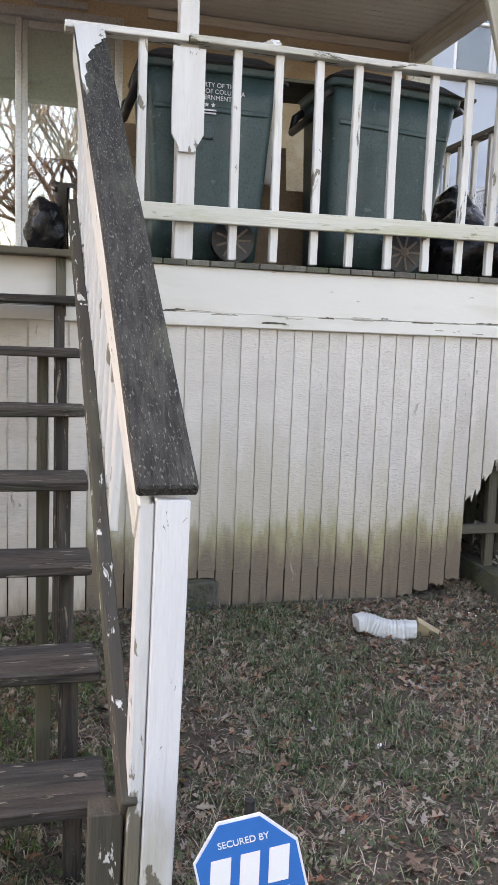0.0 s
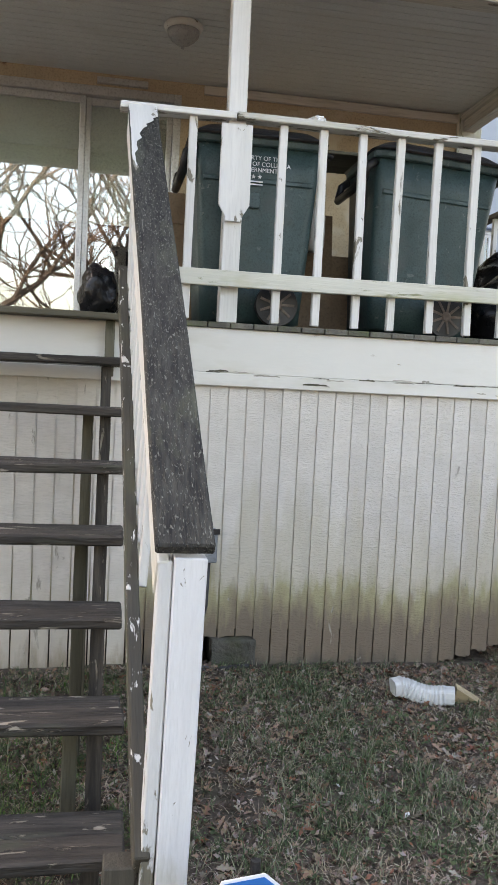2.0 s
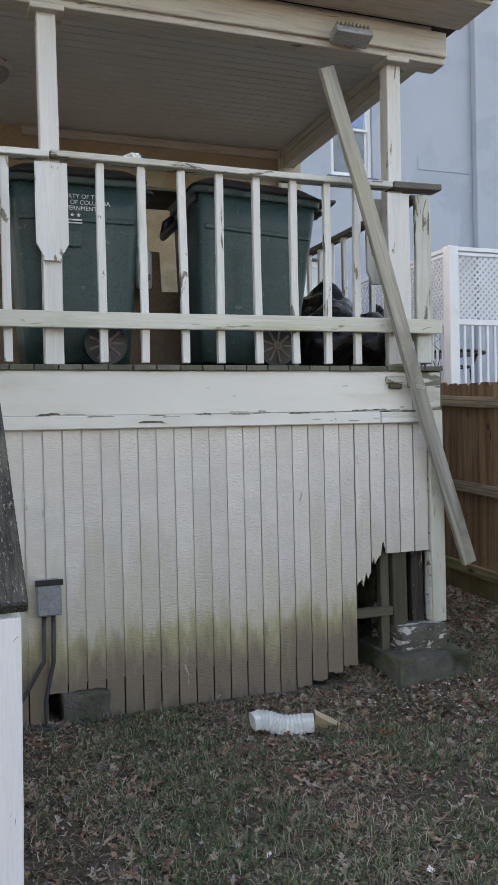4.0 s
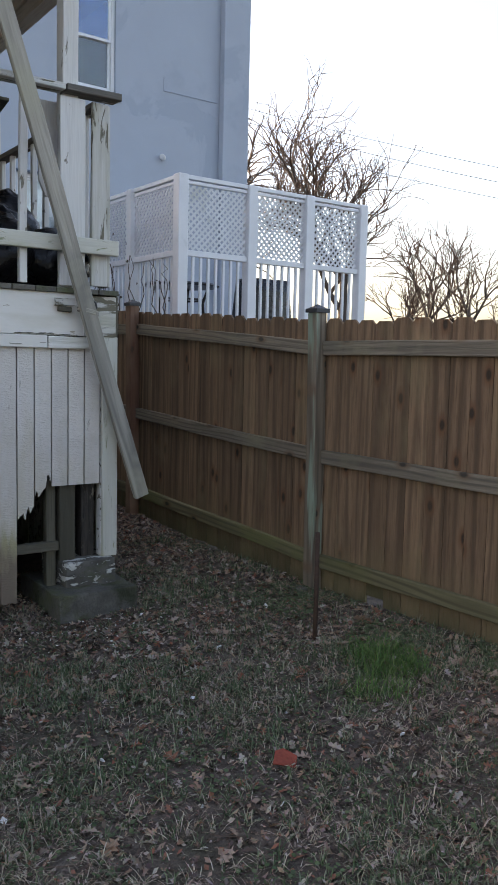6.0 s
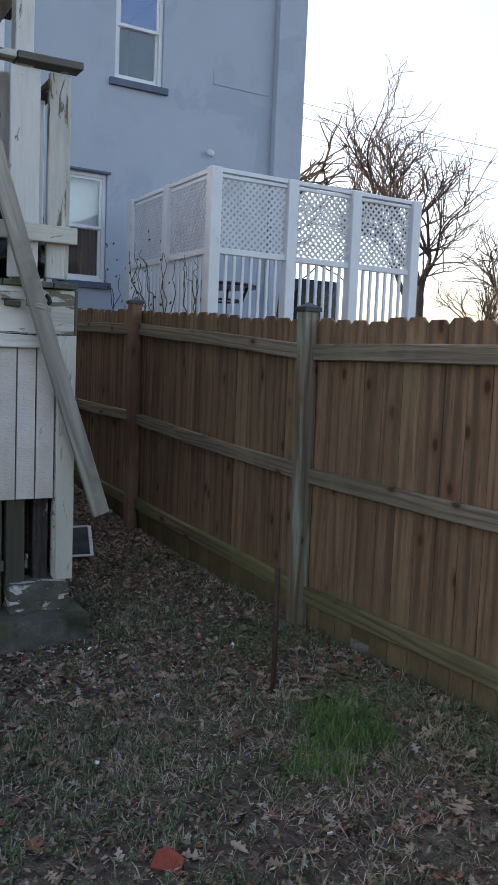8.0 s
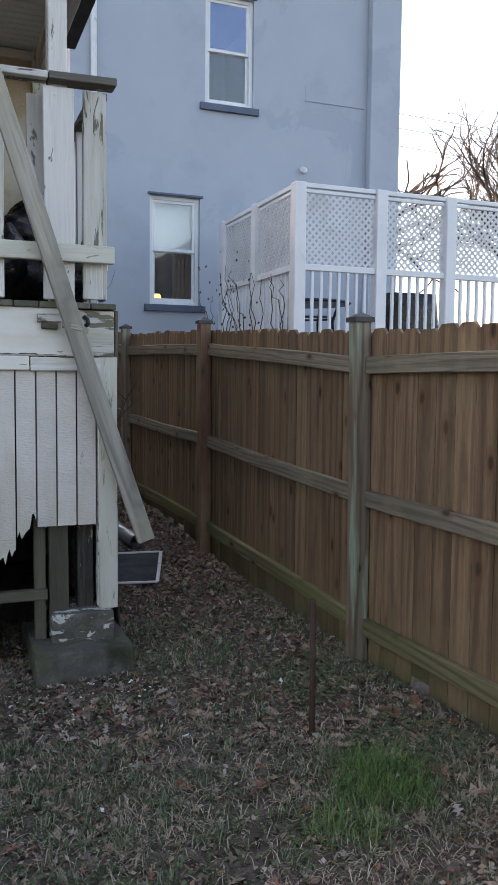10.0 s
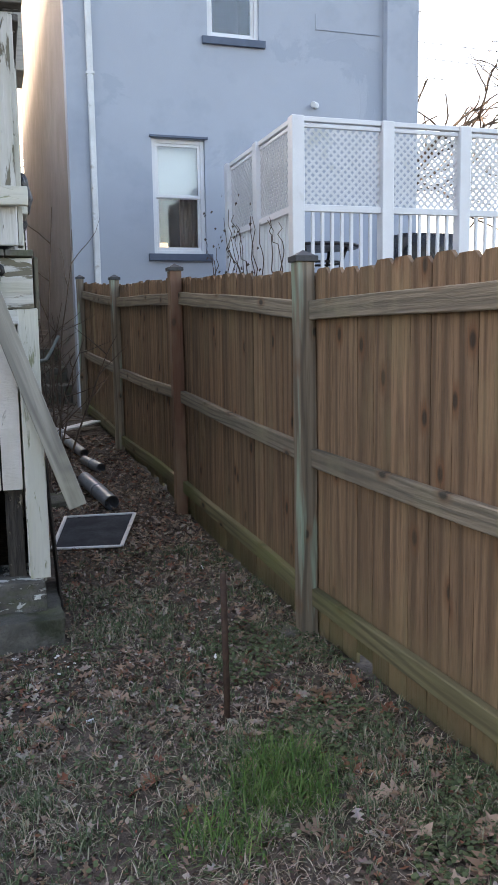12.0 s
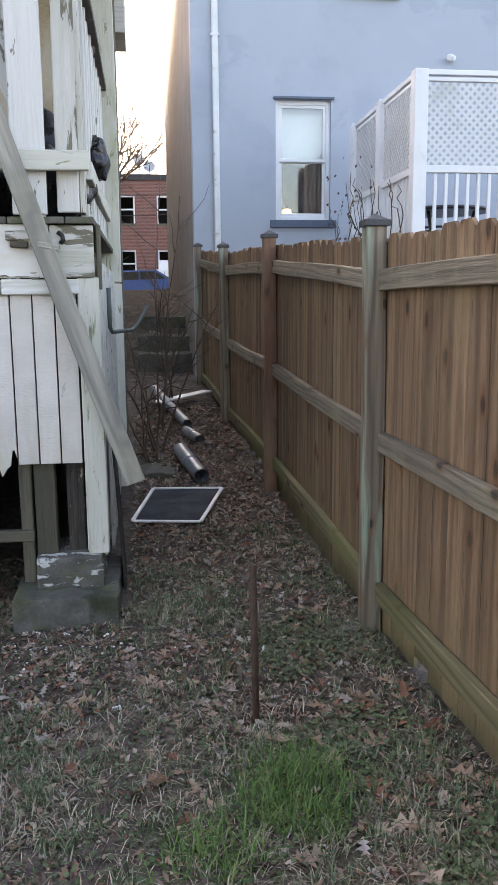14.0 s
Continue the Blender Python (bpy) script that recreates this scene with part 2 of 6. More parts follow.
fascia_paint = mat("fascia_paint", (0.69, 0.67, 0.625), (0.65, 0.63, 0.58), 3, 0.6, 0.1, (0.3, 1, 1), 50, patch=(0.36, 0.32, 0.25), psc=7, pt=0.675, psoft=0.02, pstretch=(0.5, 1, 2.0), patch2=(0.60, 0.575, 0.51), p2sc=3, p2t=0.56, fd=0.95)
wood_dark = mat("dark_weathered_wood", (0.020, 0.017, 0.0145), (0.072, 0.060, 0.050), 24, 0.75, 1.0, (0.09, 1, 1), 70, patch=(0.26, 0.225, 0.18), psc=30, pt=0.60, psoft=0.03, patch2=(0.05, 0.056, 0.035), p2sc=5, p2t=0.6, pstretch=(0.22, 1, 1), vary=0.2)
wood_cap = mat("blackened_rail_wood", (0.009, 0.009, 0.009), (0.062, 0.060, 0.052), 40, 0.85, 1.0, (0.16, 1, 1), 80, patch=(0.20, 0.20, 0.175), psc=170, pt=0.575, psoft=0.05, patch2=(0.085, 0.09, 0.062), p2sc=7, p2t=0.53, pstretch=(0.3, 1, 1))
wood_stripped = mat("wood_with_paint_flakes", (0.085, 0.074, 0.056), (0.045, 0.041, 0.033), 9, 0.8, 0.7, GRAIN, 60, patch=(0.66, 0.65, 0.62), psc=26, pt=0.60, psoft=0.025, patch2=(0.085, 0.088, 0.055), p2sc=4, p2t=0.56, pstretch=(0.3, 1, 1))
wood_moss = mat("mossy_wood", (0.125, 0.112, 0.08), (0.075, 0.07, 0.05), 8, 0.8, 0.7, GRAIN, 60, patch=(0.05, 0.05, 0.03), psc=6, pt=0.62, pstretch=(0.3, 1, 1), vary=0.2)
rail_bare = mat("bare_grey_rail", (0.19, 0.175, 0.155), (0.11, 0.10, 0.088), 14, 0.8, 0.7, GRAIN, 70, patch=(0.55, 0.54, 0.51), psc=16, pt=0.60, psoft=0.03, pstretch=(0.2, 1, 1))
wood_grey = mat("grey_lumber", (0.41, 0.385, 0.33), (0.29, 0.27, 0.225), 12, 0.7, 0.5, GRAIN, 50, patch2=(0.36, 0.345, 0.27), p2sc=2, p2t=0.55, vary=0.1, figure=6.0)
deck_wood = mat("deck_board", (0.15, 0.14, 0.115), (0.10, 0.095, 0.08), 9, 0.8, 0.7, (1, 0.12, 1), 50, patch2=(0.10, 0.115, 0.06), p2sc=5, p2t=0.5, vary=0.25)
picket_wood = mat("cedar_picket", (0.297, 0.183, 0.108), (0.206, 0.124, 0.072), 20, 0.75, 0.9, GRAIN, 85, knots=3.6, figure=4.0, patch2=(0.26, 0.19, 0.105), p2sc=2.0, p2t=0.54, p2soft=0.25, vary=0.22, pstretch=(0.6, 1, 1), stain=(((0.20, 0.14, 0.075), 0.26, 0.6, 0.16, 6.0), ((0.115, 0.10, 0.046), 0.09, 0.5, 0.10, 8.0)), axis=0, fd=0.5)
rail_mossy = mat("algae_green_rail", (0.20, 0.175, 0.095), (0.13, 0.115, 0.06), 12, 0.75, 0.5, GRAIN, 40, knots=4.0, figure=6.0, patch2=(0.13, 0.135, 0.05), p2sc=3, p2t=0.46, p2soft=0.2, vary=0.15, pstretch=(0.4, 1, 1))
rail_wood = mat("pressure_treated_rail", (0.29, 0.245, 0.185), (0.19, 0.155, 0.115), 22, 0.7, 0.7, GRAIN, 85, knots=4.0, figure=9.0, patch2=(0.24, 0.215, 0.145), p2sc=2.5, p2t=0.52, p2soft=0.2, vary=0.15)
post_wood = mat("treated_post", (0.28, 0.225, 0.165), (0.19, 0.15, 0.11), 12, 0.7, 0.45, GRAIN, 40, knots=5.0, figure=6.0, patch2=(0.27, 0.335, 0.255), p2sc=9, p2t=0.53, p2soft=0.08, vary=0.1, pstretch=(0.08, 1, 1))
post_red = mat("red_cedar_post", (0.19, 0.085, 0.05), (0.14, 0.07, 0.045), 5, 0.7, 0.45, GRAIN, 40, knots=4.0, patch2=(0.22, 0.14, 0.09), p2sc=3, p2t=0.5, pstretch=(0.3, 1, 1))
cap_plastic = mat("dark_post_cap", (0.035, 0.037, 0.042), (0.05, 0.05, 0.055), 20, 0.5, 0.1)
concrete = mat("mossy_concrete", (0.145, 0.138, 0.12), (0.085, 0.082, 0.07), 11, 0.9, 1.0, fine=60, patch=(0.045, 0.05, 0.03), psc=4, pt=0.56, psoft=0.15, patch2=(0.095, 0.10, 0.055), p2sc=5, p2t=0.5)
concrete_white = mat("paint_streaked_concrete", (0.16, 0.15, 0.13), (0.09, 0.085, 0.075), 11, 0.9, 1.0, fine=60, patch=(0.6, 0.6, 0.56), psc=14, pt=0.55, psoft=0.03, pstretch=(0.7, 0.7, 1.6), patch2=(0.085, 0.10, 0.04), p2sc=5, p2t=0.55)
soil = mat("damp_soil", (0.145, 0.112, 0.088), (0.05, 0.04, 0.033), 14, 0.95, 1.0, fine=38, patch=(0.22, 0.18, 0.145), psc=3.0, pt=0.56, psoft=0.12, patch2=(0.07, 0.062, 0.042), p2sc=1.6, p2t=0.5, stain=None, dist=0.03)
stucco = mat("pale_blue_stucco", (0.385, 0.43, 0.488), (0.365, 0.405, 0.462), 1.2, 0.85, 0.25, fine=80, patch=(0.335, 0.38, 0.44), psc=0.7, pt=0.56, psoft=0.03, patch2=(0.31, 0.352, 0.41), p2sc=1.1, p2t=0.54, p2soft=0.2, dist=0.006, fd=0.94)
stucco_side = mat("tan_parged_wall", (0.30, 0.27, 0.255), (0.255, 0.23, 0.22), 2, 0.85, 0.4, fine=50, patch2=(0.23, 0.205, 0.19), p2sc=1.2, p2t=0.5)
slate = mat("slate_blue_paint", (0.085, 0.115, 0.17), (0.07, 0.095, 0.14), 8, 0.5, 0.1, fd=0.84)
vinyl = mat("white_vinyl", (0.74, 0.75, 0.76), (0.68, 0.69, 0.70), 3, 0.4, 0.06, patch2=(0.52, 0.54, 0.52), p2sc=3, p2t=0.62, fd=0.94)
lattice_white = mat("white_lattice", (0.66, 0.67, 0.68), (0.58, 0.59, 0.60), 4, 0.5, 0.1, patch2=(0.46, 0.47, 0.42), p2sc=2, p2t=0.6, fd=0.94)
cart_green = mat("dark_green_plastic", (0.030, 0.064, 0.066), (0.046, 0.086, 0.088), 5, 0.42, 0.15, fine=90, patch=(0.10, 0.13, 0.13), psc=18, pt=0.635, psoft=0.04, patch2=(0.05, 0.072, 0.072), p2sc=4, p2t=0.55)
black_plastic = mat("black_plastic", (0.012, 0.012, 0.013), (0.022, 0.022, 0.024), 8, 0.4, 0.2, fine=80)
bag_plastic = mat("black_bin_bag", (0.006, 0.006, 0.008), (0.012, 0.012, 0.014), 8, 0.28, 0.6, fine=14, dist=0.02)
wheel_metal = mat("rusty_wheel_hub", (0.19, 0.15, 0.125), (0.12, 0.09, 0.075), 20, 0.7, 0.6)
cardboard = mat("brown_cardboard", (0.24, 0.165, 0.105), (0.20, 0.135, 0.085), 5, 0.85, 0.1, patch2=(0.15, 0.10, 0.065), p2sc=3, p2t=0.6)
porch_wall = mat("stained_beige_wall", (0.50, 0.41, 0.30), (0.43, 0.345, 0.24), 2, 0.85, 0.3, patch=(0.16, 0.11, 0.07), psc=4, pt=0.66, patch2=(0.5, 0.45, 0.36), p2sc=1.5, p2t=0.55, p2soft=0.08)
ceiling_paint = mat("grey_ceiling_paint", (0.68, 0.69, 0.69), (0.63, 0.635, 0.63), 2, 0.7, 0.15, patch=(0.12, 0.1, 0.08), psc=6, pt=0.76, pstretch=(0.3, 2, 1), patch2=(0.56, 0.55, 0.52), p2sc=1.2, p2t=0.58, fd=0.84)
beam_paint = mat("cream_beam_paint", (0.62, 0.595, 0.545), (0.54, 0.515, 0.465), 4, 0.65, 0.4, GRAIN, patch=(0.17, 0.12, 0.08), psc=12, pt=0.64, pstretch=(0.2, 1, 1), patch2=(0.48, 0.42, 0.33), p2sc=3, p2t=0.53)
gutter_metal = mat("grey_gutter", (0.40, 0.41, 0.42), (0.32, 0.33, 0.34), 4, 0.45, 0.1, patch2=(0.2, 0.2, 0.2), p2sc=3, p2t=0.55, metal=0.3)
# for roofs; also the walls under the porch, where its black stands for shade
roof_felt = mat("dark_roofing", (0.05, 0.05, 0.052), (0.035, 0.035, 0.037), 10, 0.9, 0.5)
alu = mat("aluminium_frame", (0.55, 0.56, 0.57), (0.48, 0.49, 0.5), 6, 0.35, 0.05, metal=0.6)
shade_cloth = mat("sage_roller_shade", (0.70, 0.72, 0.60), (0.66, 0.68, 0.56), 30, 0.9, 0.1)
def coated(name, share, tint=(0.95, 0.97, 1.0, 1)):
    """Window glass with a reflective coating: part mirror, part clear."""
    m = glass(name)
    t = m.node_tree
    gl, mx = t.nodes.new("ShaderNodeBsdfGlossy"), t.nodes.new("ShaderNodeMixShader")
    gl.inputs["Roughness"].default_value = 0.015
    gl.inputs["Color"].default_value = tint
    mx.inputs[0].default_value = share
    t.links.new(t.nodes["Principled BSDF"].outputs[0], mx.inputs[1])
    t.links.new(gl.outputs[0], mx.inputs[2])
    t.links.new(mx.outputs[0], t.nodes["Material Output"].inputs[0])
    return m


pane = coated("window_glass", 0.02)
# blue tint paints the reflected sky's colour into the upper sash
pane_upper = coated("sky_tinted_window_glass", 0.12, (0.28, 0.42, 0.75, 1))
door_pane = coated("patio_door_glass", 0.2)
# interior darkness put into the colour: near-black walls for unlit rooms
room_shade_black = mat("room_shade_black", (0.022, 0.021, 0.02), (0.015, 0.014, 0.013), 3, 0.9, 0)
rust = mat("rusty_iron", (0.075, 0.042, 0.028), (0.05, 0.03, 0.022), 25, 0.85, 0.6)
galv = mat("galvanised_pipe", (0.30, 0.33, 0.37), (0.22, 0.25, 0.29), 5, 0.4, 0.2, metal=0.5, patch2=(0.15, 0.13, 0.11), p2sc=4, p2t=0.58)
white_alu = mat("white_coated_aluminium", (0.68, 0.70, 0.70), (0.58, 0.60, 0.60), 6, 0.4, 0.15, patch2=(0.32, 0.29, 0.24), p2sc=8, p2t=0.6, fd=0.84)
sign_blue = mat("sign_blue", (0.002, 0.145, 0.46), (0.002, 0.135, 0.43), 6, 0.35, 0.03, fd=0.94)
sign_white = mat("sign_white", (0.76, 0.77, 0.78), (0.72, 0.73, 0.74), 6, 0.4, 0.03, fd=0.94)
bark = mat("grey_bark", (0.095, 0.078, 0.066), (0.055, 0.046, 0.04), 12, 0.9, 0.7, (1, 1, 0.3))
twig = mat("brown_twig", (0.11, 0.075, 0.055), (0.075, 0.055, 0.042), 20, 0.85, 0.3)
screen_mesh = mat("grey_screen_mesh", (0.06, 0.068, 0.078), (0.035, 0.04, 0.047), 6, 0.9, 0.1, spec=0.08)
orange = mat("faded_red_cardboard", (0.30, 0.062, 0.036), (0.23, 0.05, 0.03), 8, 0.8, 0.2)
new_pine = mat("pale_pine_offcut", (0.52, 0.42, 0.27), (0.44, 0.35, 0.22), 10, 0.7, 0.2, GRAIN)
blue_paint = mat("blue_car_paint", (0.05, 0.10, 0.25), (0.045, 0.09, 0.23), 3, 0.25, 0)

# ---- ground ----
PROFILE = ((-200, 0.05), (0, 0.07), (4.0, 0.085), (5.0, 0.12), (6.3, 0.2), (8.7, 0.40), (11.0, 0.56), (13.2, 0.66), (13.45, 1.08), (15, 1.25), (17, 1.7), (20, 2.04), (25, 1.95), (42, 1.85), (400, 1.9))


def rise(y):
    for (a, za), (b, zb) in zip(PROFILE, PROFILE[1:]):
        if y <= b:
            return za + (zb - za) * max(0, y - a) / (b - a)
    return PROFILE[-1][1]


def ground_z(x, y):
    z = rise(y)
    near = 1.0 if -6 < x < 9 and -4 < y < 16 else 0.0
    bank = 0.055 * min(1.0, max(0.0, (x - 2.3) / 1.6)) if y < 12 else 0.0
    return z + bank + near * (0.022 * noise.noise((x * 1.1, y * 1.1, 0.3)) + 0.012 * noise.noise((x * 4, y * 4, 5.0)) + 0.005 * noise.noise((x * 13, y * 13, 2.0)))


def axis(lo, hi, step, far):
    near = list(np.arange(lo, hi + 1e-6, step))
    out, k = [], step
    a, b = lo, hi
    left, right = [], []
    while a > -far:
        k *= 1.35
        a -= k
        left.append(a)
    k = step
    while b < far:
        k *= 1.35
        b += k
        right.append(b)
    return left[::-1] + near + right


gx, gy = axis(-1.2, 5.2, 0.05, 250), axis(-0.5, 9.5, 0.05, 250)
verts = [(x, y, ground_z(x, y)) for y in gy for x in gx]
nx = len(gx)
faces = [(j * nx + i, j * nx + i + 1, (j + 1) * nx + i + 1, (j + 1) * nx + i) for j in range(len(gy) - 1) for i in range(nx - 1)]
me = bpy.data.meshes.new("ground")
me.from_pydata(verts, [], faces)
me.materials.append(soil)
for p in me.polygons:
    p.use_smooth = True
ground = put(new("ground", me))
tagged(ground, "bare brown soil yard with thin winter grass", "ground", kind="structure")

# ---- porch ----
Y = 4.42      # face of the skirt
DECK = 2.03   # top of the porch floor
X0, X1 = -1.6, 3.13
BACK = 6.65

porch_skirt = thing("porch_skirt", (1, Y, 0.1), "cream painted board skirt under the porch with a rotted corner", "wall", kind="structure")
rng = random.Random(3)
step = 0.1032
x = X0
i = 0
while x < 3.03:
    a, b = x, min(x + step, 3.05)
    c = (a + b) / 2
    lo = 0.03 + 0.05 * max(0, c - 1.5) + rng.uniform(-0.03, 0.03)
    if 0.72 < c < 1.0:
        lo = 0.26
    top = 1.70
    if a > 2.72:
        outline = [(0.004, 0.868), (b - a - 0.004, 0.868), (b - a - 0.004, top), (0.004, top)]
    elif c > 2.15:
        # rotted, ragged lower edge
        base = 0.10 + (c - 2.15) * 0.3 if c < 2.5 else 0.62 + (c - 2.55) * 1.5
        outline = [(0.004 + k * (b - a - 0.008) / 9, base + k * 0.012 * (c > 2.5) + rng.uniform(-0.02, 0.02) * (0.5 + 1.2 * (c > 2.5))) for k in range(10)] + [(b - a - 0.004, top), (0.004, top)]
    else:
        outline = [(0.004, lo + rng.uniform(-0.01, 0.01)), (0.05, lo + rng.uniform(-0.015, 0.015)), (b - a - 0.004, lo + rng.uniform(-0.01, 0.01)), (b - a - 0.004, top), (0.004, top)]
    bm = prism_bm(outline, 0, 0.019)
    ob = part("plank", bm, siding_clean if a < 0.2 else siding, porch_skirt, m=Matrix.Translation((a, Y + rng.uniform(-0.0015, 0.0015), 0)))
    x += step
    i += 1
bm = bx(bmesh.new(), X0, 2.45, Y + 0.009, Y + 0.035, 0.3, 1.69)
part("backing", bm, siding, porch_skirt)
block("end_board", (3.05, 3.075, Y + 0.0, Y + 0.06, 0.42, 1.7), paint_worn, porch_skirt)

fascia = thing("porch_fascia", (1, Y, 1.9), "cream painted fascia board with cracked paint along its lower trim", "trim", kind="structure")
board("fascia_board", (X0, Y - 0.008, 1.875), (2.93, Y - 0.008, 1.875), 0.03, 0.245, fascia_paint, fascia, warp=0.001)
board("fascia_end", (2.935, Y - 0.006, 1.872), (3.135, Y - 0.006, 1.872), 0.03, 0.24, paint_worn, fascia, warp=0.001)
board("trim_strip", (X0, Y - 0.016, 1.715), (2.70, Y - 0.016, 1.715), 0.03, 0.072, fascia_paint, fascia, warp=0.001)
board("trim_strip", (2.705, Y - 0.016, 1.712), (3.06, Y - 0.016, 1.712), 0.03, 0.07, paint, fascia, warp=0.001)
# flaked and cracked paint along the trim
crk = random.Random(77)
for k in range(26):
    x_ = crk.uniform(0.6, 2.95)
    L_, h_ = crk.uniform(0.03, 0.16), crk.uniform(0.002, 0.007)
    z_ = 1.752 + crk.uniform(-0.006, 0.012) if crk.random() < 0.7 else crk.uniform(1.69, 1.75)
    n_ = 7
    ol = [(L_ * q / n_, h_ * (0.3 + crk.random()) * (0.3 if q in (0, n_) else 1)) for q in range(n_ + 1)] + [(L_ * q / n_, -h_ * (0.2 + 0.6 * crk.random())) for q in range(n_, -1, -1)]
    part("paint_crack", prism_bm(ol, 0, 0.0015), wood_moss if crk.random() < 0.45 else wood_grey, fascia, m=Matrix.Translation((x_, Y - 0.0335 if z_ < 1.752 else Y - 0.0255, z_)))
corner_post = thing("porch_corner_post", (3.1, Y, 0.4), "greenish weathered corner post with flaked white paint", "post")
board("post", (3.103, Y + 0.03, 0.41), (3.103, Y + 0.03, 1.755), 0.10, 0.09, paint_mossy, corner_post, up=(0, 1, 0))
board("side_board", (3.152, Y + 0.055, 1.70), (3.152, Y + 0.055, 2.0), 0.02, 0.09, wood_moss, corner_post, up=(0, 1, 0))

porch_floor = thing("porch_floor", (1, 5, 2), "weathered grey porch floor boards with mossy ends", "floor", kind="structure")
x = X0
while x < X1:
    w = rng.uniform(0.125, 0.14)
    bm = bx(bmesh.new(), 0.003, w - 0.003, 0, BACK - Y + 0.03 + rng.uniform(0, 0.012), 0, 0.03)
    part("deck_board", bev(bm, 0.003), deck_wood, porch_floor, m=Matrix.Translation((x, Y - 0.045 + rng.uniform(-0.006, 0.006), DECK - 0.032)))
    x += w
# joists and rim under the floor
bm = bmesh.new()
for k in range(12):
    xx = X0 + 0.1 + k * 0.405
    bx(bm, xx, xx + 0.04, Y + 0.05, BACK, 1.8, DECK - 0.034)
part("joists", bm, wood_moss, porch_floor)

found = thing("foundation", (1, BACK, 0.5), "foundation wall painted near-black for the shade beneath the porch", "wall", kind="structure")
# near-black roofing colour puts the deep under-porch shade into these walls
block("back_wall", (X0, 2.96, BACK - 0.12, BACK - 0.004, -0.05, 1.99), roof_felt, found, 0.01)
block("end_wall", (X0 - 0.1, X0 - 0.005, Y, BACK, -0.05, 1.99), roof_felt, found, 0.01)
# porch side, seen down the alley
side = thing("porch_side", (X1, 5.5, 1), "weathered white side boards under the porch", "wall", kind="structure")
yy = Y + 0.1
while yy < BACK - 0.05:
    w = rng.uniform(0.11, 0.15)
    bm = bev(bx(bmesh.new(), 0, 0.02, 0.002, w - 0.002, 0, 1.8 - rng.uniform(0, 0.02) - (0.3 if yy < 5.2 else 0.1)), 0.003)
    part("side_plank", bm, paint_mossy if rng.random() < 0.6 else paint_worn, side, m=Matrix.Translation((3.12, yy, 0.16 + (0.2 if yy < 5.2 else 0))))
    yy += w

# ---- house wall behind the porch ----
# runs on to x = -20, out of view, so the low sun misses the yard
house = wall_bm(-20, 3.18, BACK, BACK + 0.25, 0, 4.8, [(-1.12, 0.62, DECK + 0.03, 4.0)])
tagged(part("wall_house", house, porch_wall), "stained beige house wall behind the porch, run on unseen to block the sun", "wall", kind="structure")
# unseen: set back and white to brighten the alley, long to block sun
house_side = bx(bmesh.new(), 1.9, 2.15, BACK + 0.25, 34, 0, 4.8)
tagged(part("wall_house_side", house_side, paint_mossy), "plain white house side wall, unseen, placed to shape the alley light", "wall", kind="structure")
bm = bx(bmesh.new(), -20, 2.3, BACK - 0.2, 34.2, 4.8, 5.0)
tagged(part("house_roof", bm, roof_felt), "dark flat house roof", "roof", kind="structure")
# unseen; closes the far end of the sun-blocking wall
bm = bx(bmesh.new(), -20.25, -20, BACK, 34, 0, 4.8)
tagged(part("wall_house_far_side", bm, stucco_side), "unseen end wall closing the lengthened house", "wall", kind="structure")
# added out of view to keep the sun off the neighbour's side wall
bm = bx(bmesh.new(), -19.9, 2.14, 14.6, 33.9, 5.004, 8.6)
tagged(part("wall_main_house", bm, paint_mossy), "unseen white upper storey added to shade the neighbouring side wall", "wall", kind="structure")
corner_board = thing("house_corner_board", (3.2, BACK, 0.2), "tall mildewed white corner board of the house", "trim", kind="structure")
board("board_lower", (3.10, BACK - 0.02, 0.2), (3.10, BACK - 0.02, 1.78), 0.19, 0.035, paint_mossy, corner_board, up=(0, 1, 0))
board("board_upper", (3.085, BACK - 0.02, 1.79), (3.085, BACK - 0.02, 4.78), 0.22, 0.035, paint_mossy, corner_board, up=(0, 1, 0), cuts=14)
block("edge_strip", (3.184, 3.2, BACK + 0.0, BACK + 0.24, 0.3, 4.78), wood_moss, corner_board)
block("box_eave", (3.12, 3.27, BACK + 0.27, BACK + 0.75, 3.6, 4.3), beam_paint, corner_board, label="brown-edged box eave")

# sliding door
door = thing("door_1", (-0.2, BACK, DECK), "aluminium sliding patio door with sage roller shades half down", "door", kind="structure")
for n_, b in (("frame_jamb", (-1.12, -1.06, BACK - 0.02, BACK + 0.1, DECK + 0.03, 4.0)), ("frame_jamb", (0.56, 0.62, BACK - 0.02, BACK + 0.1, DECK + 0.03, 4.0)),
              ("frame_head", (-1.06, 0.56, BACK - 0.02, BACK + 0.1, 3.93, 4.0)), ("frame_sill", (-1.06, 0.56, BACK - 0.02, BACK + 0.1, DECK + 0.03, DECK + 0.08))):
    block(n_, b, alu, door)
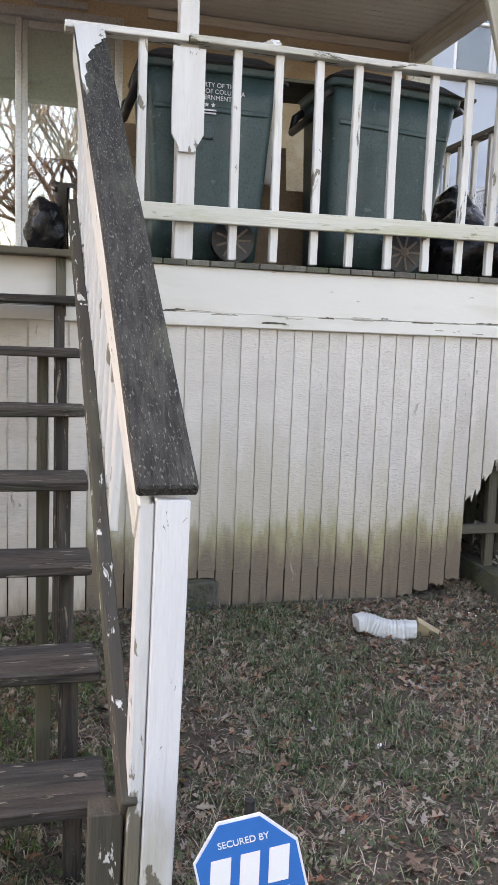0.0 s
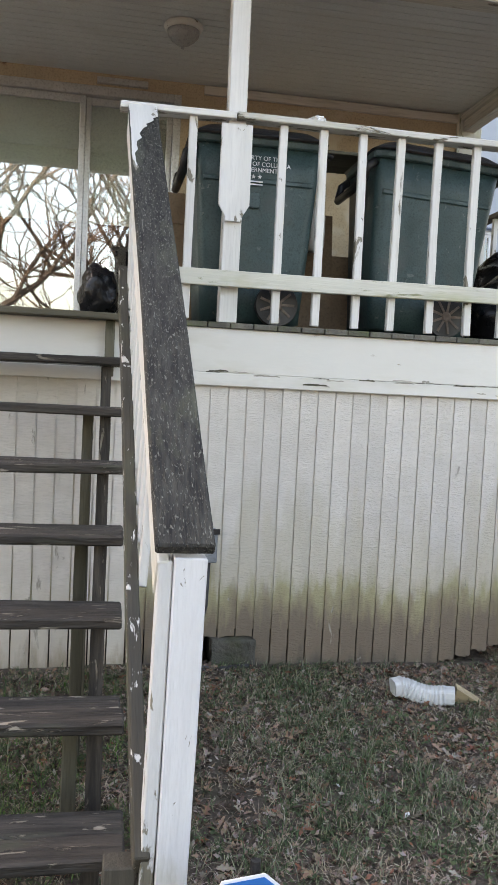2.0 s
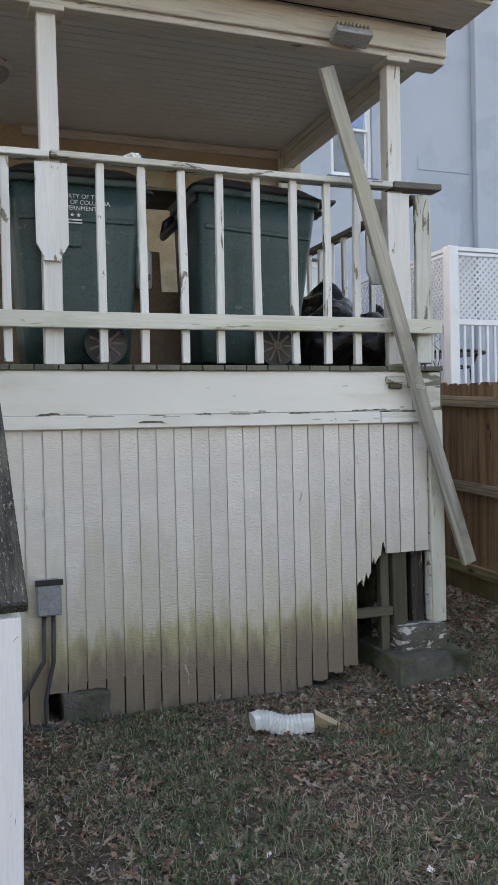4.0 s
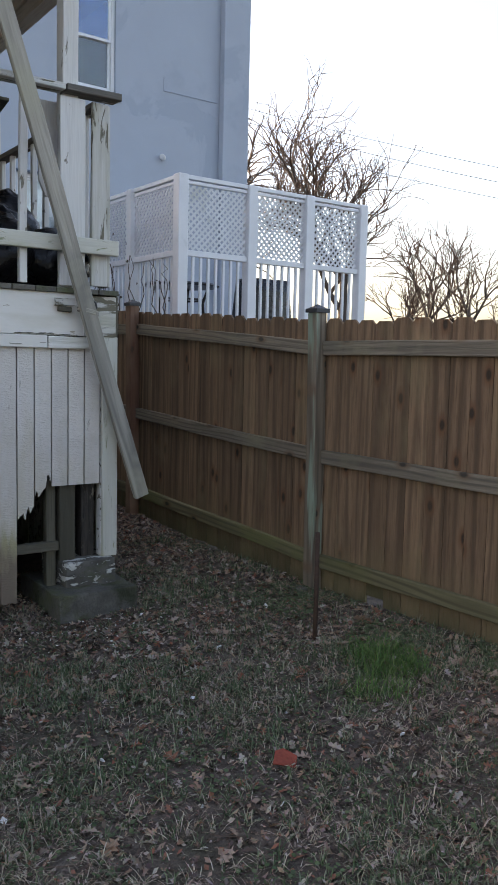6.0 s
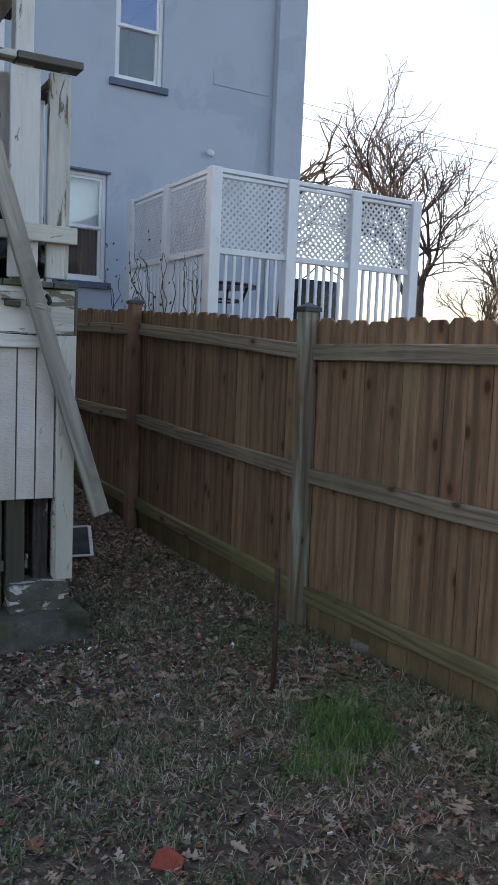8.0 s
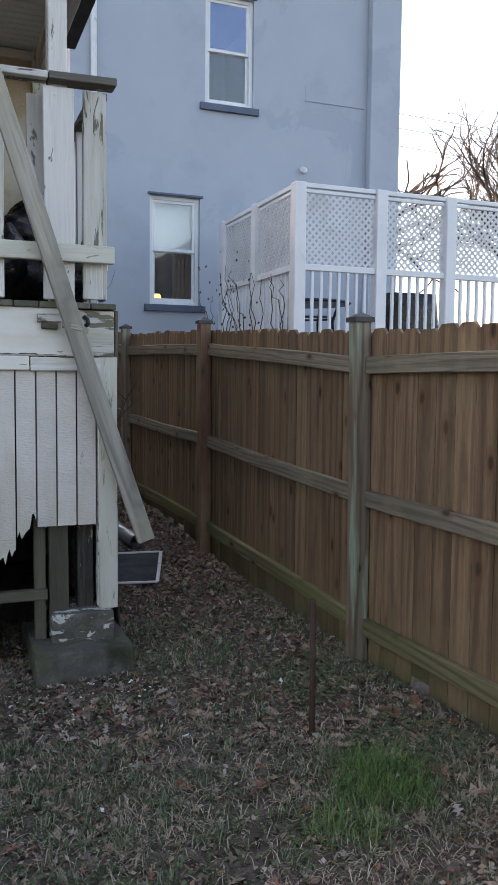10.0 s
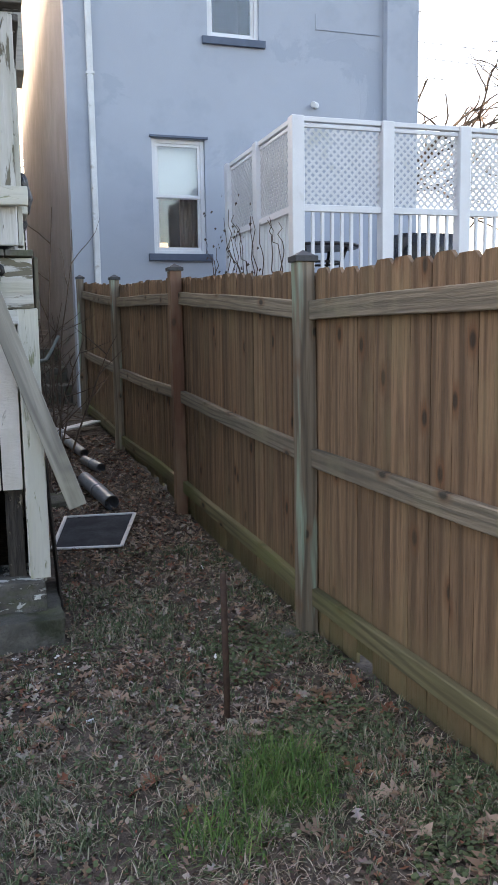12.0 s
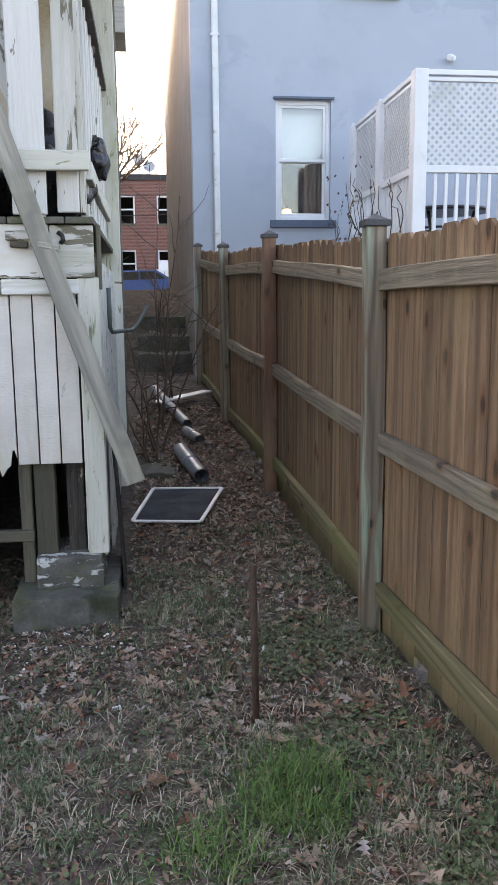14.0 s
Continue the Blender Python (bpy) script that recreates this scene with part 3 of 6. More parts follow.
for a, b, y in ((-1.06, -0.13, BACK + 0.02), (-0.13, 0.56, BACK + 0.055)):
    leaf = block("sash", (a, a + 0.045, y, y + 0.03, DECK + 0.08, 3.93), alu, door)
    block("stile", (b - 0.045, b, y, y + 0.03, DECK + 0.08, 3.93), alu, leaf)
    block("rail", (a + 0.045, b - 0.045, y, y + 0.03, 3.87, 3.93), alu, leaf)
    block("rail", (a + 0.045, b - 0.045, y, y + 0.03, DECK + 0.08, DECK + 0.14), alu, leaf)
    g = block("pane", (a + 0.045, b - 0.045, y + 0.01, y + 0.016, DECK + 0.14, 3.87), door_pane, leaf, 0)
    g.visible_shadow = False
    block("shade", (a + 0.03, b - 0.03, BACK + 0.095, BACK + 0.10, 2.95, 3.93), shade_cloth, door, 0)
block("header_box", (-0.05, 0.35, BACK - 0.035, BACK, 4.02, 4.07), alu, door)
# plain shell; its near-black colour stands for the unlit interior
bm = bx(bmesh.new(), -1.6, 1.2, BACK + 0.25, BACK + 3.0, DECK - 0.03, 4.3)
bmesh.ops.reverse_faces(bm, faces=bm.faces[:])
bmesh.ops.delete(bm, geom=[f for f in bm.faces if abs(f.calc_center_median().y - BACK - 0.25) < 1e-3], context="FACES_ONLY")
tagged(part("room_shell", bm, room_shade_black), "room shell behind the patio door, painted near-black for its shade", "room", kind="structure")

# ---- porch roof ----
ceiling = bmesh.new()
yy = Y - 0.02
while yy < BACK:
    bx(ceiling, X0, 3.12, yy + 0.002, min(yy + 0.088, BACK) - 0.002, 4.105, 4.12)
    yy += 0.09
bx(ceiling, X0, 3.12, Y - 0.02, BACK, 4.112, 4.16)
tagged(part("ceiling", ceiling, ceiling_paint), "grey beadboard porch ceiling with peeling strips", "ceiling", kind="structure")
beam = thing("porch_beam", (1, Y, 4), "cream painted porch beam with peeling paint", "beam", kind="structure")
board("front_beam", (X0, Y + 0.03, 4.01), (3.2, Y + 0.03, 4.01), 0.14, 0.17, beam_paint, beam)
board("front_trim", (X0, Y - 0.055, 4.04), (3.2, Y - 0.055, 4.04), 0.025, 0.15, beam_paint, beam)
board("side_beam", (3.08, Y + 0.11, 4.03), (3.08, BACK, 4.03), 0.1, 0.14, beam_paint, beam)
board("side_trim", (3.015, Y + 0.11, 4.075), (3.015, BACK, 4.075), 0.03, 0.055, beam_paint, beam)
board("wall_trim", (0.8, BACK - 0.015, 4.06), (3.0, BACK - 0.015, 4.06), 0.03, 0.07, beam_paint, beam)
roof = thing("porch_roof", (1, 5, 4.2), "low porch roof with grey metal gutter", "roof", kind="structure")
bm = bmesh.new()
v = [bm.verts.new(c) for c in ((X0, 4.0, 4.165), (3.3, 4.0, 4.165), (3.3, BACK, 4.165), (X0, BACK, 4.165), (X0, 4.0, 4.27), (3.3, 4.0, 4.27), (3.3, BACK, 4.75), (X0, BACK, 4.75))]
for f in ((3, 2, 1, 0), (4, 5, 6, 7), (0, 1, 5, 4), (1, 2, 6, 5), (2, 3, 7, 6), (3, 0, 4, 7)):
    bm.faces.new([v[q] for q in f])
part("roof_slab", bm, roof_felt, roof)
bm = bx(bmesh.new(), X0, 3.29, 4.02, Y - 0.07, 4.14, 4.163)
part("soffit", bm, beam_paint, roof)
prof = [(-0.06, 0.09), (-0.06, 0.04), (-0.035, 0.0), (0.045, 0.0), (0.045, 0.1), (0.04, 0.1), (0.04, 0.006), (-0.03, 0.006), (-0.054, 0.042), (-0.054, 0.09)]
bm = bmesh.new()
ra = [bm.verts.new((X0, 3.95 + a, 4.17 + b)) for a, b in prof]
rb = [bm.verts.new((3.3, 3.95 + a, 4.17 + b)) for a, b in prof]
for k in range(len(prof)):
    bm.faces.new((ra[k], ra[(k + 1) % len(prof)], rb[(k + 1) % len(prof)], rb[k]))
bm.faces.new(ra[::-1])
bm.faces.new(rb)
part("gutter", bm, gutter_metal, roof, "grey metal gutter")

# ---- porch posts and railing ----
def porch_post(x, z_low):
    p = thing("porch_post", (x, Y + 0.04, DECK), "square white painted porch post with a pointed casing", "post", "porch posts")
    board("shaft", (x, Y + 0.045, DECK), (x, Y + 0.045, 3.93), 0.1, 0.1, paint_clean, p, up=(0, 1, 0))
    bm = prism_bm([(-0.045, z_low), (0.045, z_low), (0.045, z_low + 0.02), (0.085, z_low + 0.09), (0.085, 3.10), (-0.085, 3.10), (-0.085, z_low + 0.09), (-0.045, z_low + 0.02)], -0.01, 0.012)
    part("casing", bm, paint_up, p, m=Matrix.Translation((x, Y - 0.022, 0)))
    block("capital", (x - 0.09, x + 0.09, Y - 0.05, Y + 0.12, 3.90, 3.93), beam_paint, p)
    return p


porch_post(0.75, 2.58)
post2 = thing("porch_post", (2.86, Y + 0.04, DECK), "square white porch post boxed with split vertical boards", "post", "porch posts")
board("shaft", (2.86, Y + 0.06, DECK), (2.86, Y + 0.06, 3.93), 0.095, 0.095, paint, post2, up=(0, 1, 0))
board("casing_board", (2.855, Y - 0.012, DECK + 0.01), (2.855, Y - 0.012, 3.10), 0.155, 0.025, paint_clean, post2, up=(0, 1, 0))
bm = prism_bm([(-0.045, 2.56), (0.045, 2.56), (0.085, 2.65), (0.085, 3.10), (-0.085, 3.10), (-0.085, 2.65)], -0.01, 0.012)
part("casing", bm, paint_up, post2, m=Matrix.Translation((2.80, Y + 0.14, 0)))
board("outer_board", (3.03, Y + 0.0, DECK + 0.02), (3.03, Y + 0.0, 3.10), 0.1, 0.03, paint_worn, post2, up=(0, 1, 0))
board("side_board", (3.09, Y + 0.06, DECK + 0.02), (3.09, Y + 0.06, 3.10), 0.025, 0.12, paint_worn, post2, up=(0, 1, 0))
block("capital", (2.78, 2.94, Y - 0.05, Y + 0.14, 3.90, 3.93), beam_paint, post2)

railing = thing("porch_railing", (1.7, Y, DECK), "white wooden porch railing with mildewed lower rail", "railing")
board("top_rail", (0.12, Y - 0.01, 3.135), (0.74, Y - 0.01, 3.14), 0.1, 0.035, paint, railing)
board("top_rail", (0.745, Y - 0.01, 3.14), (2.80, Y - 0.01, 3.14), 0.1, 0.035, paint_worn, railing)
board("top_rail", (2.805, Y - 0.005, 3.14), (3.145, Y - 0.005, 3.145), 0.12, 0.038, rail_bare, railing)
board("bottom_rail", (0.40, Y - 0.05, 2.265), (3.13, Y - 0.05, 2.275), 0.035, 0.088, paint_mossy, railing)
for k, xx in enumerate((0.51, 1.014, 1.243, 1.469, 1.69, 1.919, 2.151, 2.365, 2.57)):
    board("baluster", (xx + rng.uniform(-0.006, 0.006), Y - 0.008, DECK + 0.01), (xx, Y - 0.008, 3.122), 0.045, 0.036, paint if k in (2, 4, 7) else paint_clean, railing, up=(0, 1, 0), warp=0.003)
side_railing = thing("side_railing", (3.09, 5.5, DECK), "white wooden side railing of the porch", "railing")
board("top_rail", (3.09, Y + 0.13, 3.13), (3.09, BACK - 0.05, 3.13), 0.09, 0.035, rail_bare, side_railing)
board("bottom_rail", (3.115, Y + 0.13, 2.26), (3.115, BACK - 0.05, 2.26), 0.035, 0.085, paint_mossy, side_railing)
for k in range(9):
    yy = Y + 0.32 + k * 0.215
    board("baluster", (3.085, yy, DECK + 0.02), (3.085, yy, 3.112), 0.036, 0.04, paint_clean, side_railing, up=(0, 1, 0))

# ---- stair ----
stair = thing("stair", (-0.3, 3.0, 0.1), "open wooden stair with dark weathered plank treads", "stairs")
RUN, RISE = 0.328, 0.2387
for k in range(1, 9):
    y, z = Y - 0.03 - RUN * k, DECK - RISE * k
    if k == 8:
        z = 0.14
    for j in (0, 1):
        board("tread", (-0.95, y + 0.068 + 0.138 * j, z - 0.02), (0.185 + rng.uniform(-0.006, 0.01), y + 0.068 + 0.138 * j, z - 0.02), 0.134, 0.04, wood_dark, stair, bevel=0.007, warp=0.005, cuts=16)
    h = z - 0.045 - ground_z(0.1, y)
    if h > 0.05:
        board("leg", (0.10, y + 0.12, ground_z(0.1, y + 0.1) - 0.02), (0.10, y + 0.12, z - 0.042), 0.05, 0.09, wood_dark, stair, up=(0, 1, 0))
        if k in (2, 4, 6):
            board("leg", (0.02, y + 0.24, ground_z(0.1, y + 0.1) - 0.02), (0.02, y + 0.24, z - 0.042), 0.05, 0.09, wood_moss, stair, up=(0, 1, 0))
board("landing_edge", (-0.95, Y - 0.07, DECK - 0.015), (0.2, Y - 0.07, DECK - 0.015), 0.12, 0.035, wood_moss, stair)
board("landing_post", (0.11, Y - 0.06, 1.7), (0.11, Y - 0.06, DECK - 0.035), 0.05, 0.05, wood_moss, stair, up=(0, 1, 0))

rail = thing("stair_rail", (0.38, 1.95, 0.05), "stair rail with blackened board cap on a peeling white newel", "handrail")
CT, CB = Vector((0.235, Y - 0.06, 3.115)), Vector((0.302, 1.90, 1.256))
board("cap", CB, CT, 0.15, 0.036, wood_cap, rail, bevel=0.006, cuts=14)
# white paint left on the upper end of the cap
CL = (CT - CB).length
rag = random.Random(21)
edge = [(CL - 0.002, 0.074)]
edge += [(CL - 0.06 * k, 0.074 - 0.004 * rag.random()) for k in range(1, 14)]
edge += [(CL - 0.86 + 0.05 * k, 0.062 - 0.018 * rag.random() - (0.03 if k > 7 else 0)) for k in range(10)]
edge += [(CL - 0.36 + 0.03 * k, 0.01 - 0.012 * k + 0.02 * rag.random()) for k in range(8)] + [(CL - 0.12, -0.072), (CL - 0.002, -0.074)]
bm = bmesh.new()
lo = [bm.verts.new((a, b, 0.0)) for a, b in edge]
hi = [bm.verts.new((a, b, 0.0012)) for a, b in edge]
bm.faces.new(hi)
for k in range(len(edge)):
    bm.faces.new((lo[k], lo[(k + 1) % len(edge)], hi[(k + 1) % len(edge)], hi[k]))
bmesh.ops.recalc_face_normals(bm, faces=bm.faces[:])
part("paint_remnant", bm, paint_clean, rail, "flaking white paint", along(CB, CT) @ Matrix.Translation((0, 0, 0.021)))
# the newel: two upright boards
NX, NY = 0.318, 1.955
board("newel_front", (NX - 0.022, NY + 0.02, -0.02), (NX - 0.002, NY, 1.235), 0.084, 0.09, newel_paint, rail, up=(0, 1, 0), cuts=10)
board("newel_side", (NX - 0.084, NY + 0.032, -0.02), (NX - 0.064, NY + 0.012, 1.225), 0.036, 0.09, newel_bare, rail, up=(0, 1, 0), cuts=10)
board("base_post", (NX - 0.150, NY + 0.06, -0.02), (NX - 0.146, NY + 0.05, 0.41), 0.085, 0.08, wood_stripped, rail, up=(0, 1, 0), cuts=4)
# sloping lower rail and infill boards between
d = (CT - CB)
LB, LT = Vector((0.225, 1.95, 0.42)), Vector((0.165, Y - 0.06, 2.25))
board("lower_rail", LB, LT, 0.042, 0.10, wood_stripped, rail, cuts=10)
board("upper_string", CB + Vector((-0.055, 0.06, -0.085)), CT + Vector((-0.06, 0, -0.09)), 0.03, 0.13, paint, rail, cuts=8)
for k in range(4, 15):
    f = 0.05 + k * 0.064
    a, b = LB.lerp(LT, f), CB.lerp(CT, f)
    board("infill", (a.x + 0.035, a.y, a.z), (b.x + 0.0, a.y, CB.lerp(CT, (a.y - CB.y) / (CT.y - CB.y)).z - 0.03), 0.03, 0.09, paint_clean, rail, up=(0, 1, 0), cuts=2)
board("top_post", (0.235, Y - 0.01, DECK), (0.235, Y - 0.01, 3.12), 0.09, 0.09, paint_clean, rail, up=(0, 1, 0))

# ---- pier under the corner ----
pier = thing("concrete_pier", (2.97, 4.55, 0.08), "mossy stepped concrete pier with white paint drips under the porch corner", "pier")


def rough_block(name, b, material, parent, amp=0.008):
    bm = bx(bmesh.new(), b[0], b[1], b[2], b[3], b[4], b[5])
    bev(bm, 0.012, 2)
    bmesh.ops.subdivide_edges(bm, edges=[e for e in bm.edges if e.calc_length() > 0.06], cuts=5, use_grid_fill=True)
    for v in bm.verts:
        v.co += Vector((noise.noise(v.co * 9), noise.noise(v.co * 9 + Vector((5, 0, 0))), noise.noise(v.co * 9 + Vector((0, 7, 0))))) * amp
    return part(name, bm, material, parent)


rough_block("cap_block", (2.80, 3.125, 4.36, 4.75, 0.25, 0.405), concrete_white, pier)
rough_block("footing", (2.70, 3.2, 4.21, 4.85, -0.05, 0.255), concrete, pier, 0.014)
inner = thing("porch_support", (2.9, 4.55, 0.4), "pair of old mossy wooden posts behind the broken skirt", "post")
board("support_post", (2.85, 4.5, 0.40), (2.85, 4.5, 1.9), 0.1, 0.09, wood_moss, inner, up=(0, 1, 0))
board("support_post", (2.995, 4.53, 0.40), (2.995, 4.53, 1.9), 0.085, 0.09, wood_dark, inner, up=(0, 1, 0))
board("short_leg", (2.755, 4.5, 0.25), (2.755, 4.5, 0.9), 0.06, 0.05, wood_moss, inner, up=(0, 1, 0))
board("brace", (2.2, 4.47, 0.50), (2.79, 4.47, 0.50), 0.05, 0.055, wood_moss, inner)

# ---- boundary fence ----
def fence_x(y):
    return 4.36 - 0.047 * (y - 3.97)


TOPS = ((-8, 1.84), (2.35, 1.885), (3.97, 1.905), (6.34, 2.04), (8.7, 2.13), (11.0, 2.29))


def fence_top(y):
    for (a, za), (b, zb) in zip(TOPS, TOPS[1:]):
        if y <= b:
            return za + (zb - za) * (y - a) / (b - a)
    return TOPS[-1][1]


fence = thing("boundary_fence", (4.36, 4, 0.1), "tall reddish-brown wooden picket fence with dog-eared boards", "fence")
yaw = math.atan(0.047)
POSTS = (-5.75, -3.3, -0.88, 1.55, 3.97, 6.33, 8.7, 11.0)
for y in POSTS:
    m_ = post_red if abs(y - 6.33) < 0.1 else post_wood
    ob = board("post", (fence_x(y), y - 0.03, ground_z(fence_x(y), y) - 0.05), (fence_x(y), y, fence_top(y) + 0.045), 0.088, 0.088, m_, fence, up=(0, 1, 0), cuts=8)
    bm = bmesh.new()
    bx(bm, -0.056, 0.056, -0.056, 0.056, 0, 0.025)
    t = bm.verts.new((0, 0, 0.055))
    q = [bm.verts.new((a, b, 0.025)) for a, b in ((-0.05, -0.05), (0.05, -0.05), (0.05, 0.05), (-0.05, 0.05))]
    for k in range(4):
        bm.faces.new((q[k], q[(k + 1) % 4], t))
    part("cap", bm, cap_plastic, ob, "dark pyramid cap", Matrix.Translation((fence_x(y), y, fence_top(y) + 0.046)))
for a, b in zip(POSTS, POSTS[1:]):
    for drop in (0.165, 0.885, 1.575):
        pa, pb = a + 0.05, b - 0.05
        j = rng.uniform(-0.02, 0.02)
        board("rail", (fence_x(pa) + 0.028, pa, fence_top(pa) - drop + j), (fence_x(pb) + 0.028, pb, fence_top(pb) - drop - j), 0.09, 0.038, rail_mossy if drop > 1 else rail_wood, fence, up=(-1, 0, 0), cuts=6, warp=0.004)
variants = []
for k in range(10):
    L, w, e = 1.0, 0.1404, rng.uniform(0.022, 0.034)
    bm = bmesh.new()
    ol = [(0, -w / 2), (0.5, -w / 2 + rng.uniform(-0.003, 0.003)), (L - e, -w / 2), (L, -w / 2 + e), (L, w / 2 - e), (L - e, w / 2), (0.5, w / 2 + rng.uniform(-0.003, 0.003)), (0, w / 2)]
    bow = rng.uniform(-0.006, 0.006)
    lo = [bm.verts.new((px, py, -0.008 + bow * (abs(px - 0.5) < 0.1))) for px, py in ol]
    hi = [bm.verts.new((px, py * 0.985, 0.008 + bow * (abs(px - 0.5) < 0.1))) for px, py in ol]
    bm.faces.new(lo[::-1])
    bm.faces.new(hi)
    for q in range(8):
        bm.faces.new((lo[q], lo[(q + 1) % 8], hi[(q + 1) % 8], hi[q]))
    variants.append(mesh_of("picket", bm, picket_wood))
y = POSTS[0]
while y < 11.05:
    top = fence_top(y) + rng.uniform(-0.012, 0.012)
    low = max(0.07, ground_z(fence_x(y), y) - 0.02 + rng.uniform(-0.02, 0.03))
    m_ = along((fence_x(y) + 0.057 + rng.uniform(-0.002, 0.002), y, low), (fence_x(y) + 0.057, y + rng.uniform(-0.003, 0.003), top), (-1, -0.05, 0))
    # length is fitted by cutting a copy of the variant's straight part
    me = variants[rng.randrange(10)]
    key = (me.name, round(top - low, 1))
    if key not in W:
        c = me.copy()
        for v in c.vertices:
            v.co.x = (v.co.x - 1.0 + key[1] if v.co.x > 0.9 else v.co.x * key[1])
        W[key] = c
    m_ = along(Vector(m_.translation) + Vector((0, 0, top - low - key[1])), Vector(m_.translation) + Vector((0, 0, top)), (-1, -0.05, 0)) @ Matrix.Rotation(rng.uniform(-0.0022, 0.0022), 4, "Z")
    put(new("picket", W[key]), fence, m_)
    y += 0.1435

# ---- neighbouring house ----
HY = 11.6
WIN = ((5.12, 5.86, 2.73, 4.26), (5.93, 6.67, 5.62, 7.15))
bm = wall_bm(4.02, 9.0, HY, HY + 0.3, 0, 10.5, WIN)
tagged(part("wall_neighbour", bm, stucco), "pale blue stuccoed rear wall of the neighbouring house", "wall", kind="structure")
bm = bx(bmesh.new(), 8.55, 9.06, HY - 0.14, HY - 0.003, 0, 10.5)
tagged(part("neighbour_pilaster", bev(bm, 0.01), stucco), "pale blue stucco pilaster at the house corner", "wall", kind="structure")
bm = bx(bmesh.new(), 4.02, 4.3, HY + 0.3, 25, 0, 10.5)
tagged(part("wall_neighbour_side", bm, stucco_side), "tan parged side wall of the neighbouring house", "wall", kind="structure")
bm = bx(bmesh.new(), 8.7, 9.0, HY + 0.3, 25, 0, 10.5)
tagged(part("wall_neighbour_far", bm, stucco_side), "far side wall of the neighbouring house", "wall", kind="structure")
bm = bx(bmesh.new(), 3.95, 9.1, HY - 0.2, 25.2, 10.5, 10.8)
tagged(part("neighbour_roof", bm, roof_felt), "flat roof of the neighbouring house", "roof", kind="structure")
for k, (a, b, z0, z1) in enumerate(WIN):
    w = thing("window_%d" % (k + 1), (a, HY, z0), "white vinyl sash window with a slate-blue sill", "window", kind="structure")
    fy = HY + 0.05
    for b_ in ((a, a + 0.055, z0, z1), (b - 0.055, b, z0, z1), (a + 0.055, b - 0.055, z1 - 0.055, z1), (a + 0.055, b - 0.055, z0, z0 + 0.05)):
        block("window_frame", (b_[0], b_[1], fy, fy + 0.08, b_[2], b_[3]), vinyl, w)
    mid = (z0 + z1) / 2 + 0.02
    for nm, lo, hi, yy in (("lower_sash", z0 + 0.05, mid, fy + 0.045), ("upper_sash", mid - 0.03, z1 - 0.055, fy + 0.015)):
        s = block(nm, (a + 0.055, b - 0.055, yy, yy + 0.028, lo, lo + 0.045), vinyl, w)
        block("rail", (a + 0.055, b - 0.055, yy, yy + 0.028, hi - 0.04, hi), vinyl, s)
        block("stile", (a + 0.055, a + 0.095, yy, yy + 0.028, lo + 0.045, hi - 0.04), vinyl, s)
        block("stile", (b - 0.095, b - 0.055, yy, yy + 0.028, lo + 0.045, hi - 0.04), vinyl, s)
        g = block("pane", (a + 0.095, b - 0.095, yy + 0.01, yy + 0.016, lo + 0.045, hi - 0.04), pane_upper if k == 1 and nm == "upper_sash" else pane, s, 0)
        g.visible_shadow = False
    block("sill", (a - 0.08, b + 0.08, HY - 0.05, HY + 0.06, z0 - 0.1, z0 - 0.005), slate, w, label="slate-blue painted sill")
    block("head_trim", (a - 0.03, b + 0.04, HY - 0.04, HY + 0.05, z1 + 0.004, z1 + 0.035), slate, w)
    # shell coloured near-black in place of the room's own shade
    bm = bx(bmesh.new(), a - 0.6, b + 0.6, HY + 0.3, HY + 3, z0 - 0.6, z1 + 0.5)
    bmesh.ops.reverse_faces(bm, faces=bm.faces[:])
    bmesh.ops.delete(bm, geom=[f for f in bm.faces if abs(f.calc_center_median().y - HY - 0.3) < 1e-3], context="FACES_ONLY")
    tagged(part("room_shell", bm, room_shade_black), "room shell behind the neighbour's window, painted near-black for its shade", "room", kind="structure")
    if k == 0:
        block("blind", (a + 0.06, b - 0.06, HY + 0.2, HY + 0.205, mid, z1), sign_white, w, 0, "pale window shade")
pipe = thing("downspout", (4.33, HY, 0.5), "white downspout on the blue stucco wall", "downspout")
block("pipe", (4.29, 4.37, HY - 0.075, HY - 0.012, 0.6, 10.4), white_alu, pipe, 0.012)
for z in (2.2, 5.0, 7.8):
    block("strap", (4.275, 4.385, HY - 0.08, HY - 0.002, z, z + 0.03), white_alu, pipe)
line = thing("stucco_seam", (7.5, HY, 5.85), "thin raised seam line in the stucco", "trim", kind="structure")
block("seam", (7.5, 8.5, HY - 0.012, HY - 0.001, 5.84, 5.86), stucco, line)
block("seam", (7.5, 7.52, HY - 0.012, HY - 0.001, 5.861, 6.05), stucco, line)

# ---- lattice deck ----
deck2 = thing("lattice_deck", (7.5, 8.6, 1.9), "raised white vinyl deck with lattice privacy panels", "deck")
LX, LY, LT2, LM, LF = 6.08, 8.62, 3.85, 2.93, 1.7
ends = [((6.08, LY), (7.12, LY)), ((7.12, LY), (8.07, LY)), ((8.07, LY), (9.05, LY)), ((LX, LY), (LX, 9.86)), ((LX, 9.86), (LX, 11.1))]
for (px, py) in ((6.08, LY), (7.12, LY), (8.07, LY), (9.05, LY), (LX, 9.86), (LX, 11.1)):
    block("post", (px - 0.07, px + 0.07, py - 0.07, py + 0.07, 0.5, LT2 + 0.01), vinyl, deck2, 0.008)


